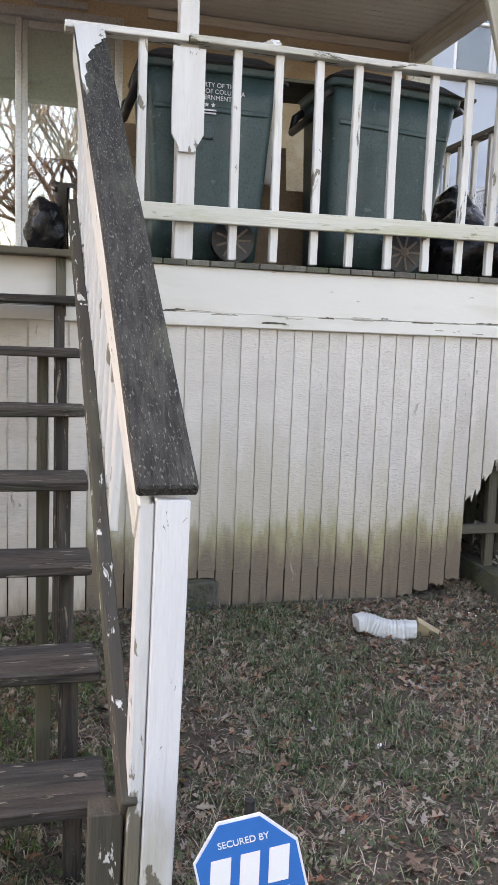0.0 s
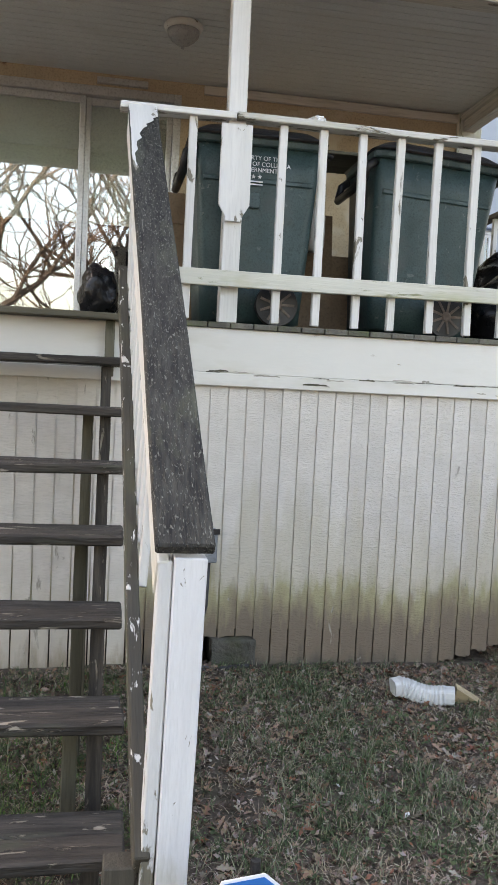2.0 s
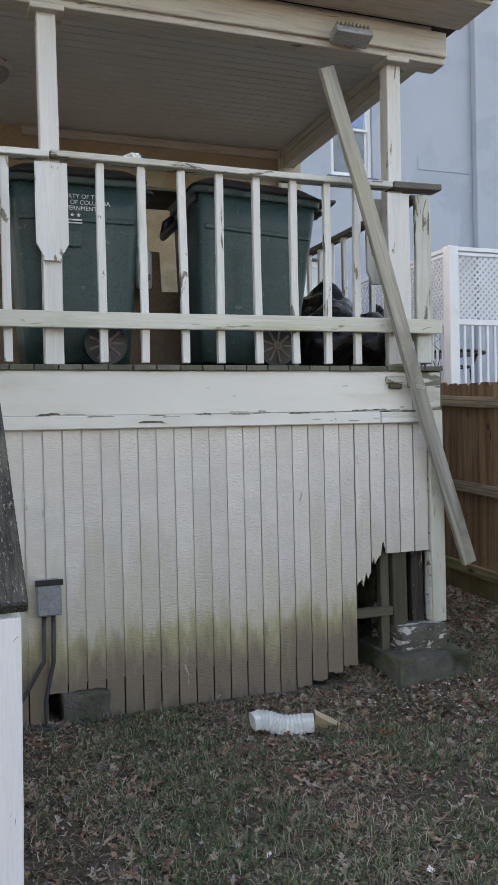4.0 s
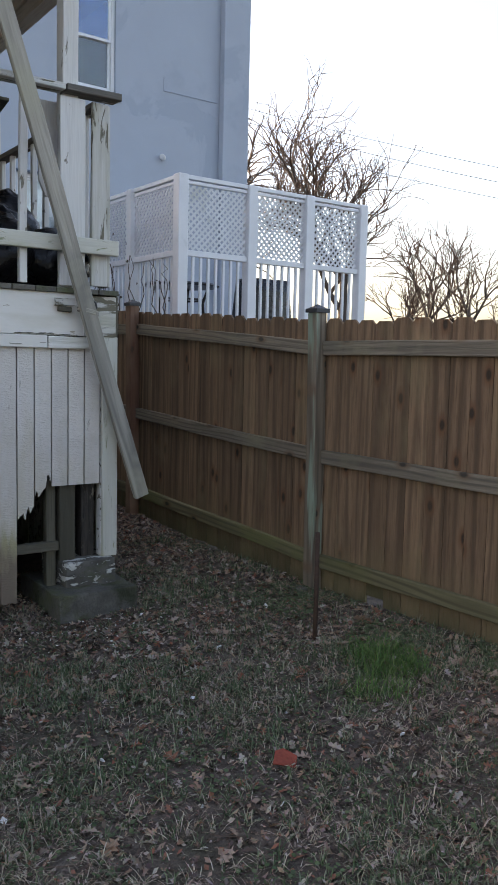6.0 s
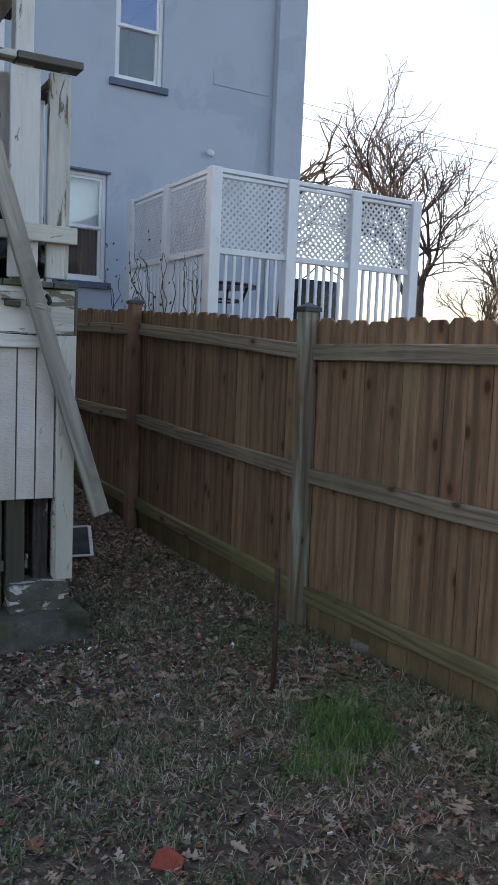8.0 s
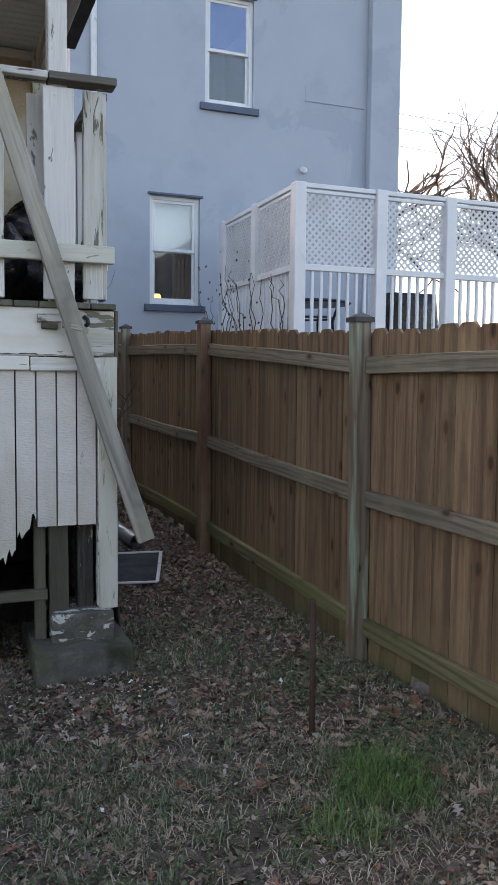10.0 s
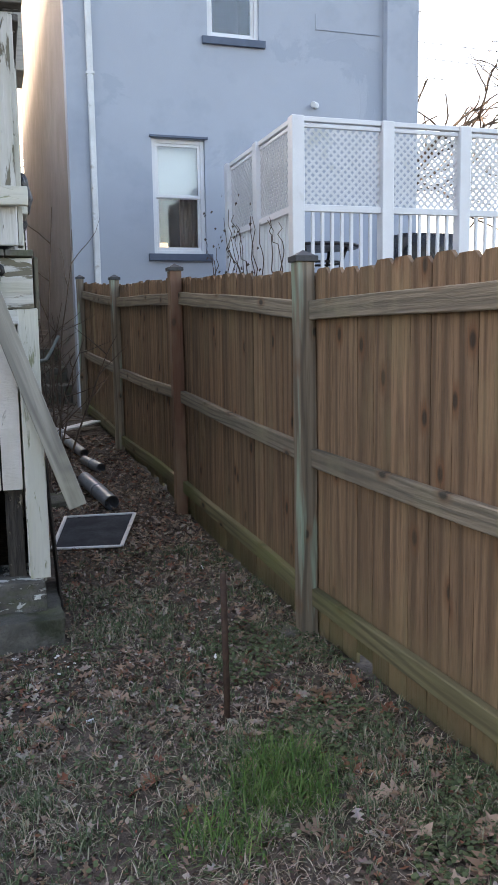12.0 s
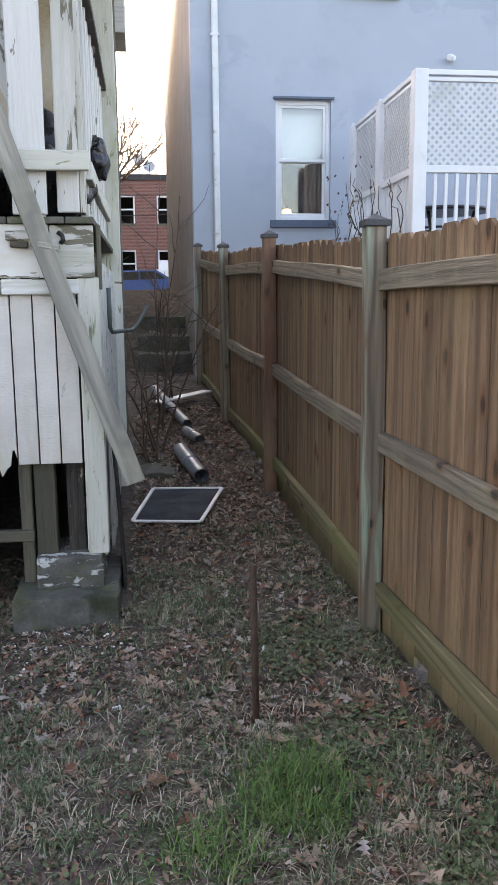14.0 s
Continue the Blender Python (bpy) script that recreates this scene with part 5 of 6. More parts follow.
pipe_piece("metal_pipe", on(3.75, 6.55, 0.065), on(3.62, 7.25, 0.085), 0.06, "short grey-blue metal pipe on the leaf litter")
pipe_piece("metal_pipe", on(3.73, 8.35, 0.05), on(3.42, 10.1, 0.10), 0.047, "long dented grey metal pipe in the alley")
pipe_piece("metal_pipe", on(3.81, 7.7, 0.045), on(3.71, 8.1, 0.05), 0.045, "broken end of a grey metal pipe")
wb = thing("white_siding_strip", (3.9, 10, 0.5), "white aluminium strip lying across the alley", "strip")
board("strip", on(3.45, 9.35, 0.09), on(4.05, 9.95, 0.09), 0.14, 0.02, white_alu, wb)
slab2 = thing("concrete_slab", (3.4, 7.0, 0.2), "dark mossy concrete slab beside the house", "stone")
rough_block("slab", (3.2, 3.56, 6.75, 7.5, 0.15, 0.32), concrete, slab2, 0.02)
hose = thing("bent_pipe", (3.25, 6.2, 1.4), "bent green metal pipe sticking out of the porch side", "pipe")
part("pipe", tube_bm([(3.165, 5.1, 1.72), (3.165, 5.12, 1.5), (3.17, 5.3, 1.47), (3.27, 6.0, 1.46), (3.31, 6.15, 1.5), (3.38, 6.25, 1.62)], 0.0125, 8), mat("green_pipe", (0.085, 0.11, 0.10), (0.06, 0.08, 0.075), 9, 0.6, 0.2), hose, "", None, True)
sheet_ = thing("leaning_board", (3.2, 4.9, 0.3), "thin grey board leaning on the porch side", "board")
board("panel", (3.215, 4.75, 0.1), (3.165, 4.85, 0.95), 0.25, 0.012, wood_dark, sheet_, up=(1, 0, 0), warp=0.006)
steps = thing("alley_steps", (3.6, 13.5, 0.7), "low earth-covered concrete steps up the alley", "steps", kind="structure")
rough_block("step", (3.22, 4.02, 12.6, 13.4, 0.5, 0.9), concrete, steps, 0.03)
rough_block("step", (3.22, 4.02, 13.3, 14.2, 0.8, 1.14), concrete, steps, 0.03)
rough_block("step", (3.22, 4.02, 14.6, 15.2, 1.1, 1.42), concrete, steps, 0.03)


def sapling(base, h, n, seed, spread=0.25, label="thin leafless sapling in the alley"):
    r_ = random.Random(seed)
    t = thing("sapling", base, label, "sapling", "bare saplings")
    for k in range(n):
        a = r_.uniform(0, 6.28)
        p = Vector(base) + Vector((r_.uniform(-0.05, 0.05), r_.uniform(-0.05, 0.05), -0.02))
        pts = [p.copy()]
        d = Vector((math.cos(a) * spread, math.sin(a) * spread, 1)).normalized()
        hh = h * r_.uniform(0.55, 1)
        for j in range(7):
            d = (d + Vector((r_.uniform(-0.16, 0.16), r_.uniform(-0.16, 0.16), 0.02))).normalized()
            p = p + d * hh / 7
            pts.append(p.copy())
        bm = tube_bm(pts, 0.012, 5, True, None, 0.003)
        for j in range(2, 7):
            q = [pts[j].copy()]
            e = Vector((r_.uniform(-1, 1), r_.uniform(-1, 1), r_.uniform(0.2, 0.9))).normalized()
            for _ in range(4):
                e = (e + Vector((r_.uniform(-0.3, 0.3), r_.uniform(-0.3, 0.3), 0.05))).normalized()
                q.append(q[-1] + e * hh * 0.07)
            tube_bm(q, 0.006, 4, True, bm, 0.002)
        part("stem", bm, twig, t)
    return t


sapling(on(3.45, 8.3), 3.4, 2, 1, 0.12)
sapling(on(3.42, 7.6), 2.4, 3, 2, 0.2)
sapling(on(3.6, 9.6), 1.7, 4, 3, 0.3)
sapling(on(3.38, 7.2), 1.2, 4, 4, 0.3)
sapling(on(3.6, 12.2), 1.6, 5, 5, 0.3)

# ---- neighbour's deck furniture, lamp and vines ----
tbl = thing("patio_table", (6.75, 9.7, 1.7), "black metal patio table on the lattice deck", "table")
part("top", lathe_bm([(0.5, 2.62), (0.52, 2.64), (0.5, 2.66)], 28), black_plastic, tbl, "", Matrix.Translation((6.75, 9.7, 0)))
part("ring", tube_bm([(0.3 * math.cos(k * math.pi / 12), 0.3 * math.sin(k * math.pi / 12), 2.45) for k in range(25)], 0.014, 6, False), black_plastic, tbl, "", Matrix.Translation((6.75, 9.7, 0)))
for k in range(4):
    a = radians(45 + 90 * k)
    part("leg", tube_bm([(0.36 * math.cos(a), 0.36 * math.sin(a), LF + 0.001), (0.3 * math.cos(a), 0.3 * math.sin(a), 2.4), (0.38 * math.cos(a), 0.38 * math.sin(a), 2.62)], 0.02, 8), black_plastic, tbl, "", Matrix.Translation((6.75, 9.7, 0)), True)
crate = thing("red_crate", (7.1, 9.1, LF), "faded red plastic crate on the lattice deck", "crate")
part("crate", bev(tapered_bm(0.42, 0.34, 0.48, 0.4, 0.5, 0.04), 0.0), mat("red_plastic", (0.42, 0.05, 0.05), (0.36, 0.045, 0.045), 6, 0.5, 0.1), crate, "", Matrix.Translation((7.05, 9.15, LF)), True)
grill = thing("covered_grill", (8.4, 10.2, LF), "barbecue under a black fabric cover", "grill")
part("cover", tapered_bm(0.95, 0.6, 0.75, 0.5, 1.15, 0.12), bag_plastic, grill, "", Matrix.Translation((8.35, 10.0, LF + 0.001)), True)
spot = thing("wall_floodlight", (7.55, HY, 3.95), "small white floodlight on the stucco wall", "lamp")
part("base", lathe_bm([(0.045, 0), (0.045, 0.03), (0.025, 0.04)], 16), vinyl, spot, "", Matrix.Translation((7.5, HY - 0.001, 4.82)) @ Matrix.Rotation(radians(90), 4, "X"))
part("head", lathe_bm([(0.022, 0), (0.034, 0.05), (0.042, 0.10), (0.034, 0.101)], 16), vinyl, spot, "", Matrix.Translation((7.47, HY - 0.05, 4.84)) @ Matrix.Rotation(radians(118), 4, "X") @ Matrix.Rotation(radians(-30), 4, "Y"), True)
vine = thing("bare_vine", (6.0, 9.5, 1.9), "leafless brown vine climbing the lattice deck", "vine")
r_ = random.Random(8)
for k in range(16):
    p = Vector((5.98 + r_.uniform(-0.03, 0.03), r_.uniform(8.7, 11.2), 1.75))
    pts = [p.copy()]
    for j in range(10):
        p = p + Vector((r_.uniform(-0.05, 0.03), r_.uniform(-0.16, 0.16), r_.uniform(0.02, 0.2)))
        p.x = min(p.x, 6.0)
        pts.append(p.copy())
    part("stem", tube_bm(pts, 0.009, 5, True, None, 0.004), twig, vine)
dead = thing("vine_leaves", (5.7, 10.8, 3.1), "few dry leaves on a vine shoot", "leaves", kind="stuff")
bm = bmesh.new()
for k in range(45):
    c = Vector((5.95 + r_.uniform(-0.28, 0.0), r_.uniform(9.3, 11.3), r_.uniform(2.2, 3.3)))
    a, b = r_.uniform(0, 6.28), 0.019
    v4 = [bm.verts.new(c + Vector((b * math.cos(a), b * math.sin(a) * 0.6, r_.uniform(-b, b)))), bm.verts.new(c + Vector((0, 0, b * 1.3))), bm.verts.new(c + Vector((-b * math.cos(a), -b * math.sin(a) * 0.6, 0.01))), bm.verts.new(c - Vector((0.01, 0, b)))]
    bm.faces.new(v4)
part("leaves", bm, twig, dead)

# ---- beyond: trees, wires, street ----
def bare_tree(base, h, seed, spread=0.5, label="tall leafless tree against the white sky", levels=5, lean=(0, 0)):
    r_ = random.Random(seed)
    t = thing("tree", base, label, "tree", "bare trees beyond the yards")
    thin = 0.006 if base[1] < 0 else 0.0105
    trunk, limbs, twigs = bmesh.new(), bmesh.new(), bmesh.new()

    def grow(p, d, length, r, lev):
        pts = [p.copy()]
        n_ = 5 if lev < 3 else 4
        for _ in range(n_):
            wob = 0.12 + 0.05 * lev
            d = (d + Vector((r_.uniform(-wob, wob), r_.uniform(-wob, wob), r_.uniform(-wob, wob) + 0.03))).normalized()
            p = p + d * length / n_
            pts.append(p.copy())
        tube_bm(pts, r, 8 if lev == 0 else 5 if lev < 3 else 3, lev < 3, trunk if lev == 0 else limbs if lev < 3 else twigs, r * 0.62)
        if lev >= levels:
            return
        kids = 3 if lev == 0 else 2
        for k in range(kids + (2 if lev < 4 else 1)):
            at = pts[-1] if k < kids else pts[r_.randrange(2, len(pts))]
            side_ = Vector((r_.uniform(-1, 1), r_.uniform(-1, 1), r_.uniform(-0.35, 0.55)))
            nd = (d + side_ * (spread + 0.28)).normalized()
            grow(at.copy(), nd, length * r_.uniform(0.6, 0.92), max(r * 0.58, thin), lev + 1)
    grow(Vector(base), Vector((lean[0], lean[1], 1)).normalized(), h * 0.27, h * 0.019, 0)
    part("trunk", trunk, bark, t, "", None, True)
    part("bough", limbs, bark, t)
    part("crown", twigs, twig, t)
    return t


bare_tree((25.0, 26.6, 1.8), 12.6, 11, 0.62, levels=5)
bare_tree((17.2, 31.0, 1.8), 17.0, 12, 0.6, levels=4)
bare_tree((24.5, 19.3, 1.6), 5.7, 13, 0.55, levels=4)
bare_tree((22.3, 20.3, 1.6), 4.4, 17, 0.6, levels=4)
bare_tree((27.5, 24.0, 1.6), 7.0, 19, 0.6, levels=4)
bare_tree((0.9, 38.5, 1.8), 11, 23, 0.55, "leafless street tree beyond the alley", 4)
# trees behind the viewer, mirrored in the patio door
bare_tree((-3.5, -15, 0.05), 14, 31, 0.6, "large leafless tree across the back of the yard", 4)
bare_tree((1.0, -20, 0.05), 14, 37, 0.6, "large leafless tree across the back of the yard", 4)
bare_tree((-9, -17, 0.05), 13, 41, 0.6, "large leafless tree across the back of the yard", 4)

wires = thing("overhead_wires", (22, 22, 9), "thin overhead wires crossing the sky", "wires")
for z, dy in ((10.8, 0), (10.3, 0.3), (11.6, 0.8)):
    A, B = Vector((12, 29 + dy, z + 1.3)), Vector((44, 10 + dy, z - 4.0))
    pts = [A.lerp(B, k / 12) - Vector((0, 0, 1.1 * (1 - (k / 6 - 1) ** 2))) for k in range(13)]
    part("wire", tube_bm(pts, 0.009, 4), black_plastic, wires)
wires2 = thing("street_wires", (3, 38, 8), "thin street wires across the alley end", "wires")
for z, y in ((5.6, 39), (6.6, 40), (7.2, 39.5), (9.4, 39)):
    pts = [Vector((-6 + k * 1.8, y, z - 0.25 * (1 - (k / 5 - 1) ** 2) + 0.05 * k)) for k in range(11)]
    part("wire", tube_bm(pts, 0.014, 4), black_plastic, wires2)

# far brick house with its windows
far_brick = bpy.data.materials.new("far_brick")
far_brick.use_nodes = True
fn, fl = far_brick.node_tree.nodes, far_brick.node_tree.links
bt, tc, mp = fn.new("ShaderNodeTexBrick"), fn.new("ShaderNodeTexCoord"), fn.new("ShaderNodeMapping")
bt.inputs["Color1"].default_value, bt.inputs["Color2"].default_value, bt.inputs["Mortar"].default_value = (0.19, 0.062, 0.046, 1), (0.11, 0.038, 0.03, 1), (0.20, 0.15, 0.13, 1)
bt.inputs["Scale"].default_value, bt.inputs["Mortar Size"].default_value = 1.0, 0.012
bt.inputs["Brick Width"].default_value, bt.inputs["Row Height"].default_value = 0.225, 0.075
mp.inputs["Rotation"].default_value = (radians(90), 0, 0)
fl.new(tc.outputs["Object"], mp.inputs[0])
fl.new(mp.outputs[0], bt.inputs[0])
fl.new(bt.outputs[0], fn["Principled BSDF"].inputs["Base Color"])
fn["Principled BSDF"].inputs["Roughness"].default_value = 0.9
bh = thing("brick_house", (4, 47, 1.8), "two-storey red brick terrace across the street", "house")
holes = [(x_, x_ + 0.95, z_, z_ + 1.5) for x_ in (-4.2, -1.4, 1.9, 4.05, 6.4, 9.0) for z_ in (3.1, 6.0)]
part("wall", wall_bm(-8, 13, 47, 47.35, 1.6, 8.3, holes), far_brick, bh)
part("roof", bx(bmesh.new(), -8.1, 13.1, 46.9, 56, 8.3, 8.6), roof_felt, bh)
# black sheet behind the openings stands for shaded rooms
part("back", bx(bmesh.new(), -8, 13, 48.6, 48.7, 1.6, 8.3), room_shade_black, bh)
for (a, b, c, d_) in holes:
    w_ = block("window", (a, a + 0.08, 47.1, 47.18, c, d_), vinyl, bh)
    block("frame", (b - 0.08, b, 47.1, 47.18, c, d_), vinyl, w_)
    block("frame", (a + 0.08, b - 0.08, 47.1, 47.18, d_ - 0.1, d_), vinyl, w_)
    block("frame", (a + 0.08, b - 0.08, 47.1, 47.18, (c + d_) / 2 - 0.04, (c + d_) / 2 + 0.04), vinyl, w_)
    block("sill", (a - 0.1, b + 0.1, 46.92, 47.2, c - 0.12, c - 0.005), concrete, w_)
for x_, z_ in ((3.15, 9.35), (3.7, 9.0)):
    dish = thing("satellite_dish", (x_, 47.3, 8.6), "grey satellite dish on the brick house roof", "dish", "roof dishes")
    part("mast", tube_bm([(x_, 47.3, 8.6), (x_, 47.3, z_)], 0.03, 8), black_plastic, dish)
    part("reflector", lathe_bm([(0.02, 0.0), (0.2, 0.03), (0.32, 0.1), (0.33, 0.1), (0.2, 0.015), (0.02, -0.02)], 20), gutter_metal, dish, "", Matrix.Translation((x_, 47.25, z_)) @ Matrix.Rotation(radians(70), 4, "X"), True)
    part("arm", tube_bm([(x_, 47.2, z_ - 0.25), (x_, 46.85, z_ + 0.05)], 0.02, 6), black_plastic, dish)
stoop = thing("white_stoop", (4.4, 45, 1.9), "white painted stoop wall across the street", "stoop")
block("cheek_wall", (3.85, 4.6, 43.9, 46.8, 1.8, 3.4), vinyl, stoop)
block("cheek_cap", (4.05, 4.6, 44.6, 46.8, 3.404, 3.9), vinyl, stoop)
car = thing("parked_car", (3.3, 42, 1.85), "blue saloon car parked across the street", "car")
prof = [(-2.1, 0.35), (-2.1, 0.75), (-1.55, 0.9), (-0.95, 1.38), (0.65, 1.42), (1.4, 0.98), (2.15, 0.85), (2.2, 0.35)]
part("body", bev(prism_bm(prof, -0.85, 0.85), 0.05, 2), blue_paint, car, "", Matrix.Translation((3.2, 42, 1.86)))
for ol in ([(-1.35, 0.93), (-0.88, 1.3), (-0.2, 1.34), (-0.2, 0.95)], [(-0.12, 0.95), (-0.12, 1.34), (0.6, 1.34), (1.15, 0.98)]):
    part("side_window", prism_bm(ol, -0.87, -0.853), black_plastic, car, "", Matrix.Translation((3.2, 42, 1.86)))
for x_ in (-1.35, 1.4):
    for y_ in (-0.8, 0.8):
        part("car_wheel", lathe_bm([(0.32, -0.1), (0.33, 0), (0.32, 0.1)], 18), black_plastic, car, "", Matrix.Translation((3.2 + x_, 42 + y_, 1.86 + 0.33)) @ Matrix.Rotation(radians(90), 4, "X"))

# warm lamp inside the neighbour's lower window
glow = bpy.data.materials.new("lamp_glow")
glow.use_nodes = True
gb = glow.node_tree.nodes["Principled BSDF"]
gb.inputs["Base Color"].default_value = (0.8, 0.55, 0.3, 1)
gb.inputs["Emission Color"].default_value = (1.0, 0.6, 0.25, 1)
gb.inputs["Emission Strength"].default_value = 0.5
tl = thing("table_lamp", (5.4, HY + 0.6, 2.5), "small lit table lamp behind the neighbour's window", "lamp")
part("shade", lathe_bm([(0.09, 2.80), (0.055, 2.93)], 16), glow, tl, "lit warm shade", Matrix.Translation((5.36, HY + 0.55, 0)), True)
part("stem", lathe_bm([(0.05, 2.131), (0.012, 2.15), (0.012, 2.80)], 12), rust, tl, "", Matrix.Translation((5.36, HY + 0.55, 0)))
cur = thing("curtain", (5.75, HY + 0.45, 2.2), "patterned brown curtain behind the neighbour's window", "curtain")
bm = bmesh.new()
prev = None
for k in range(40):
    x_ = 5.58 + k * 0.009
    y_ = HY + 0.45 + 0.02 * math.sin(k * 0.9)
    pair = [bm.verts.new((x_, y_, 2.2)), bm.verts.new((x_, y_, 4.3))]
    if prev:
        bm.faces.new((prev[0], pair[0], pair[1], prev[1]))
    prev = pair
part("cloth", bm, cardboard, cur, "", None, True)

# ---- leaf litter and grass ----
def island_mat(name, colours, rough=0.8, through_light=0.0):
    m = bpy.data.materials.new(name)
    m.use_nodes = True
    n, l = m.node_tree.nodes, m.node_tree.links
    g, r = n.new("ShaderNodeNewGeometry"), n.new("ShaderNodeValToRGB")
    r.color_ramp.interpolation = "CONSTANT"
    while len(r.color_ramp.elements) < len(colours):
        r.color_ramp.elements.new(0.5)
    for k, c in enumerate(colours):
        r.color_ramp.elements[k].position = k / len(colours)
        r.color_ramp.elements[k].color = (*c, 1)
    info, ad, fr = n.new("ShaderNodeObjectInfo"), n.new("ShaderNodeMath"), n.new("ShaderNodeMath")
    fr.operation = "FRACT"
    l.new(g.outputs["Random Per Island"], ad.inputs[0])
    l.new(info.outputs["Random"], ad.inputs[1])
    l.new(ad.outputs[0], fr.inputs[0])
    l.new(fr.outputs[0], r.inputs[0])
    t, nz, mx = n.new("ShaderNodeTexCoord"), n.new("ShaderNodeTexNoise"), n.new("ShaderNodeMix")
    nz.inputs["Scale"].default_value = 60
    l.new(t.outputs["Object"], nz.inputs["Vector"])
    mx.data_type, mx.blend_type = "RGBA", "MULTIPLY"
    mx.inputs[0].default_value = 0.5
    l.new(r.outputs[0], mx.inputs[6])
    l.new(nz.outputs[1], mx.inputs[7])
    l.new(mx.outputs[2], n["Principled BSDF"].inputs["Base Color"])
    n["Principled BSDF"].inputs["Roughness"].default_value = rough
    return m


leaf_mat = island_mat("dead_leaf", [(0.30, 0.185, 0.125), (0.44, 0.30, 0.21), (0.10, 0.066, 0.05), (0.41, 0.325, 0.26), (0.30, 0.125, 0.075), (0.24, 0.185, 0.15), (0.46, 0.39, 0.33), (0.08, 0.055, 0.045), (0.15, 0.10, 0.075), (0.32, 0.22, 0.16)])
blade_green = island_mat("winter_grass", [(0.10, 0.155, 0.07), (0.06, 0.10, 0.04), (0.20, 0.235, 0.135), (0.34, 0.33, 0.22), (0.09, 0.135, 0.06)])
blade_bright = island_mat("fresh_grass", [(0.09, 0.20, 0.04), (0.12, 0.24, 0.048), (0.065, 0.15, 0.033), (0.18, 0.25, 0.08)])
blade_dry = island_mat("dry_grass", [(0.45, 0.365, 0.27), (0.29, 0.225, 0.165), (0.60, 0.51, 0.40), (0.16, 0.12, 0.085)])
clover_mat = island_mat("low_weeds", [(0.085, 0.125, 0.05), (0.12, 0.16, 0.07), (0.065, 0.10, 0.04)])
bit_mat = island_mat("grit", [(0.30, 0.28, 0.25), (0.20, 0.18, 0.16), (0.45, 0.44, 0.42), (0.13, 0.115, 0.1)])

oak_leaf = island_mat("oak_leaf", [(0.38, 0.26, 0.19), (0.44, 0.32, 0.24), (0.27, 0.115, 0.065), (0.33, 0.21, 0.14), (0.20, 0.125, 0.085), (0.40, 0.25, 0.16)])

nrng = np.random.RandomState(5)


def free_ground(x, y):
    """True where the open yard or alley lies."""
    if x > fence_x(y) + 0.02 or y < 0.6 or x < -1.3:
        return False
    if y > 4.37:
        return (3.24 < x and y < 12.5) or (2.45 < x < 3.1 and y < 5.2)
    return not (2.68 < x < 3.22 and y > 4.19)


def scatter(n, dens=None, box=(-1.2, 4.45, 1.0, 12.4)):
    out = []
    while len(out) < n:
        x, y = nrng.uniform(box[0], box[1]), nrng.uniform(box[2], box[3])
        if free_ground(x, y) and (dens is None or nrng.uniform() < dens(x, y)):
            out.append((x, y))
    return out


def stuff(name, verts, faces, material, label, category):
    me = bpy.data.meshes.new(name)
    me.from_pydata(verts, [], faces)
    me.materials.append(material)
    ob = put(new(name, me))
    return tagged(ob, label, category, kind="stuff")


def blades(name, spots, hmin, hmax, w, lay, material, label, loose=(0.3, 1.4)):
    verts, faces = [], []
    for x, y in spots:
        a, h = nrng.uniform(0, 6.283), nrng.uniform(hmin, hmax)
        l = lay * nrng.uniform(*loose)
        dx, dy = math.cos(a), math.sin(a)
        z = ground_z(x, y) - 0.003
        b = len(verts)
        ww = w * nrng.uniform(0.6, 1.3) / 2
        px, py = -dy * ww, dx * ww
        up = h * math.cos(l)
        out = h * math.sin(l)
        bend = nrng.uniform(0.0, 0.4)
        verts += [(x - px, y - py, z), (x + px, y + py, z), (x + dx * out * 0.45 + px * 0.8, y + dy * out * 0.45 + py * 0.8, z + up * (0.6 + bend * 0.3)),
                  (x + dx * out * 0.45 - px * 0.8, y + dy * out * 0.45 - py * 0.8, z + up * (0.6 + bend * 0.3)), (x + dx * out, y + dy * out, z + up * (1 - bend))]
        faces += [(b, b + 1, b + 2, b + 3), (b + 3, b + 2, b + 4)]
    return stuff(name, verts, faces, material, label, "grass")


def patchy(sc, lo, hi, seed):
    def f(x, y):
        v = noise.noise((x * sc, y * sc, seed)) * 0.5 + 0.5
        alley = 0.45 if y > 4.9 else 1.0
        if math.hypot((x - 3.0) / 0.75, (y - 3.85) / 0.4) < 1 or math.hypot((x - 4.05) / 0.25, (y - 4.6) / 0.5) < 1:
            alley = 0.25
        return alley * min(1, max(0.16, (v - lo) / (hi - lo)))
    return f


NEAR = (-1.2, 4.45, 1.1, 5.6)


def clumped(centres, each, spread):
    """Blade feet gathered in small clumps with bare soil between."""
    out = []
    for x, y in centres:
        k = spread * nrng.uniform(0.5, 1.5)
        for _ in range(int(each * nrng.uniform(0.5, 1.5))):
            p = (x + nrng.normal() * k, y + nrng.normal() * k)
            if free_ground(*p):
                out.append(p)
    return out


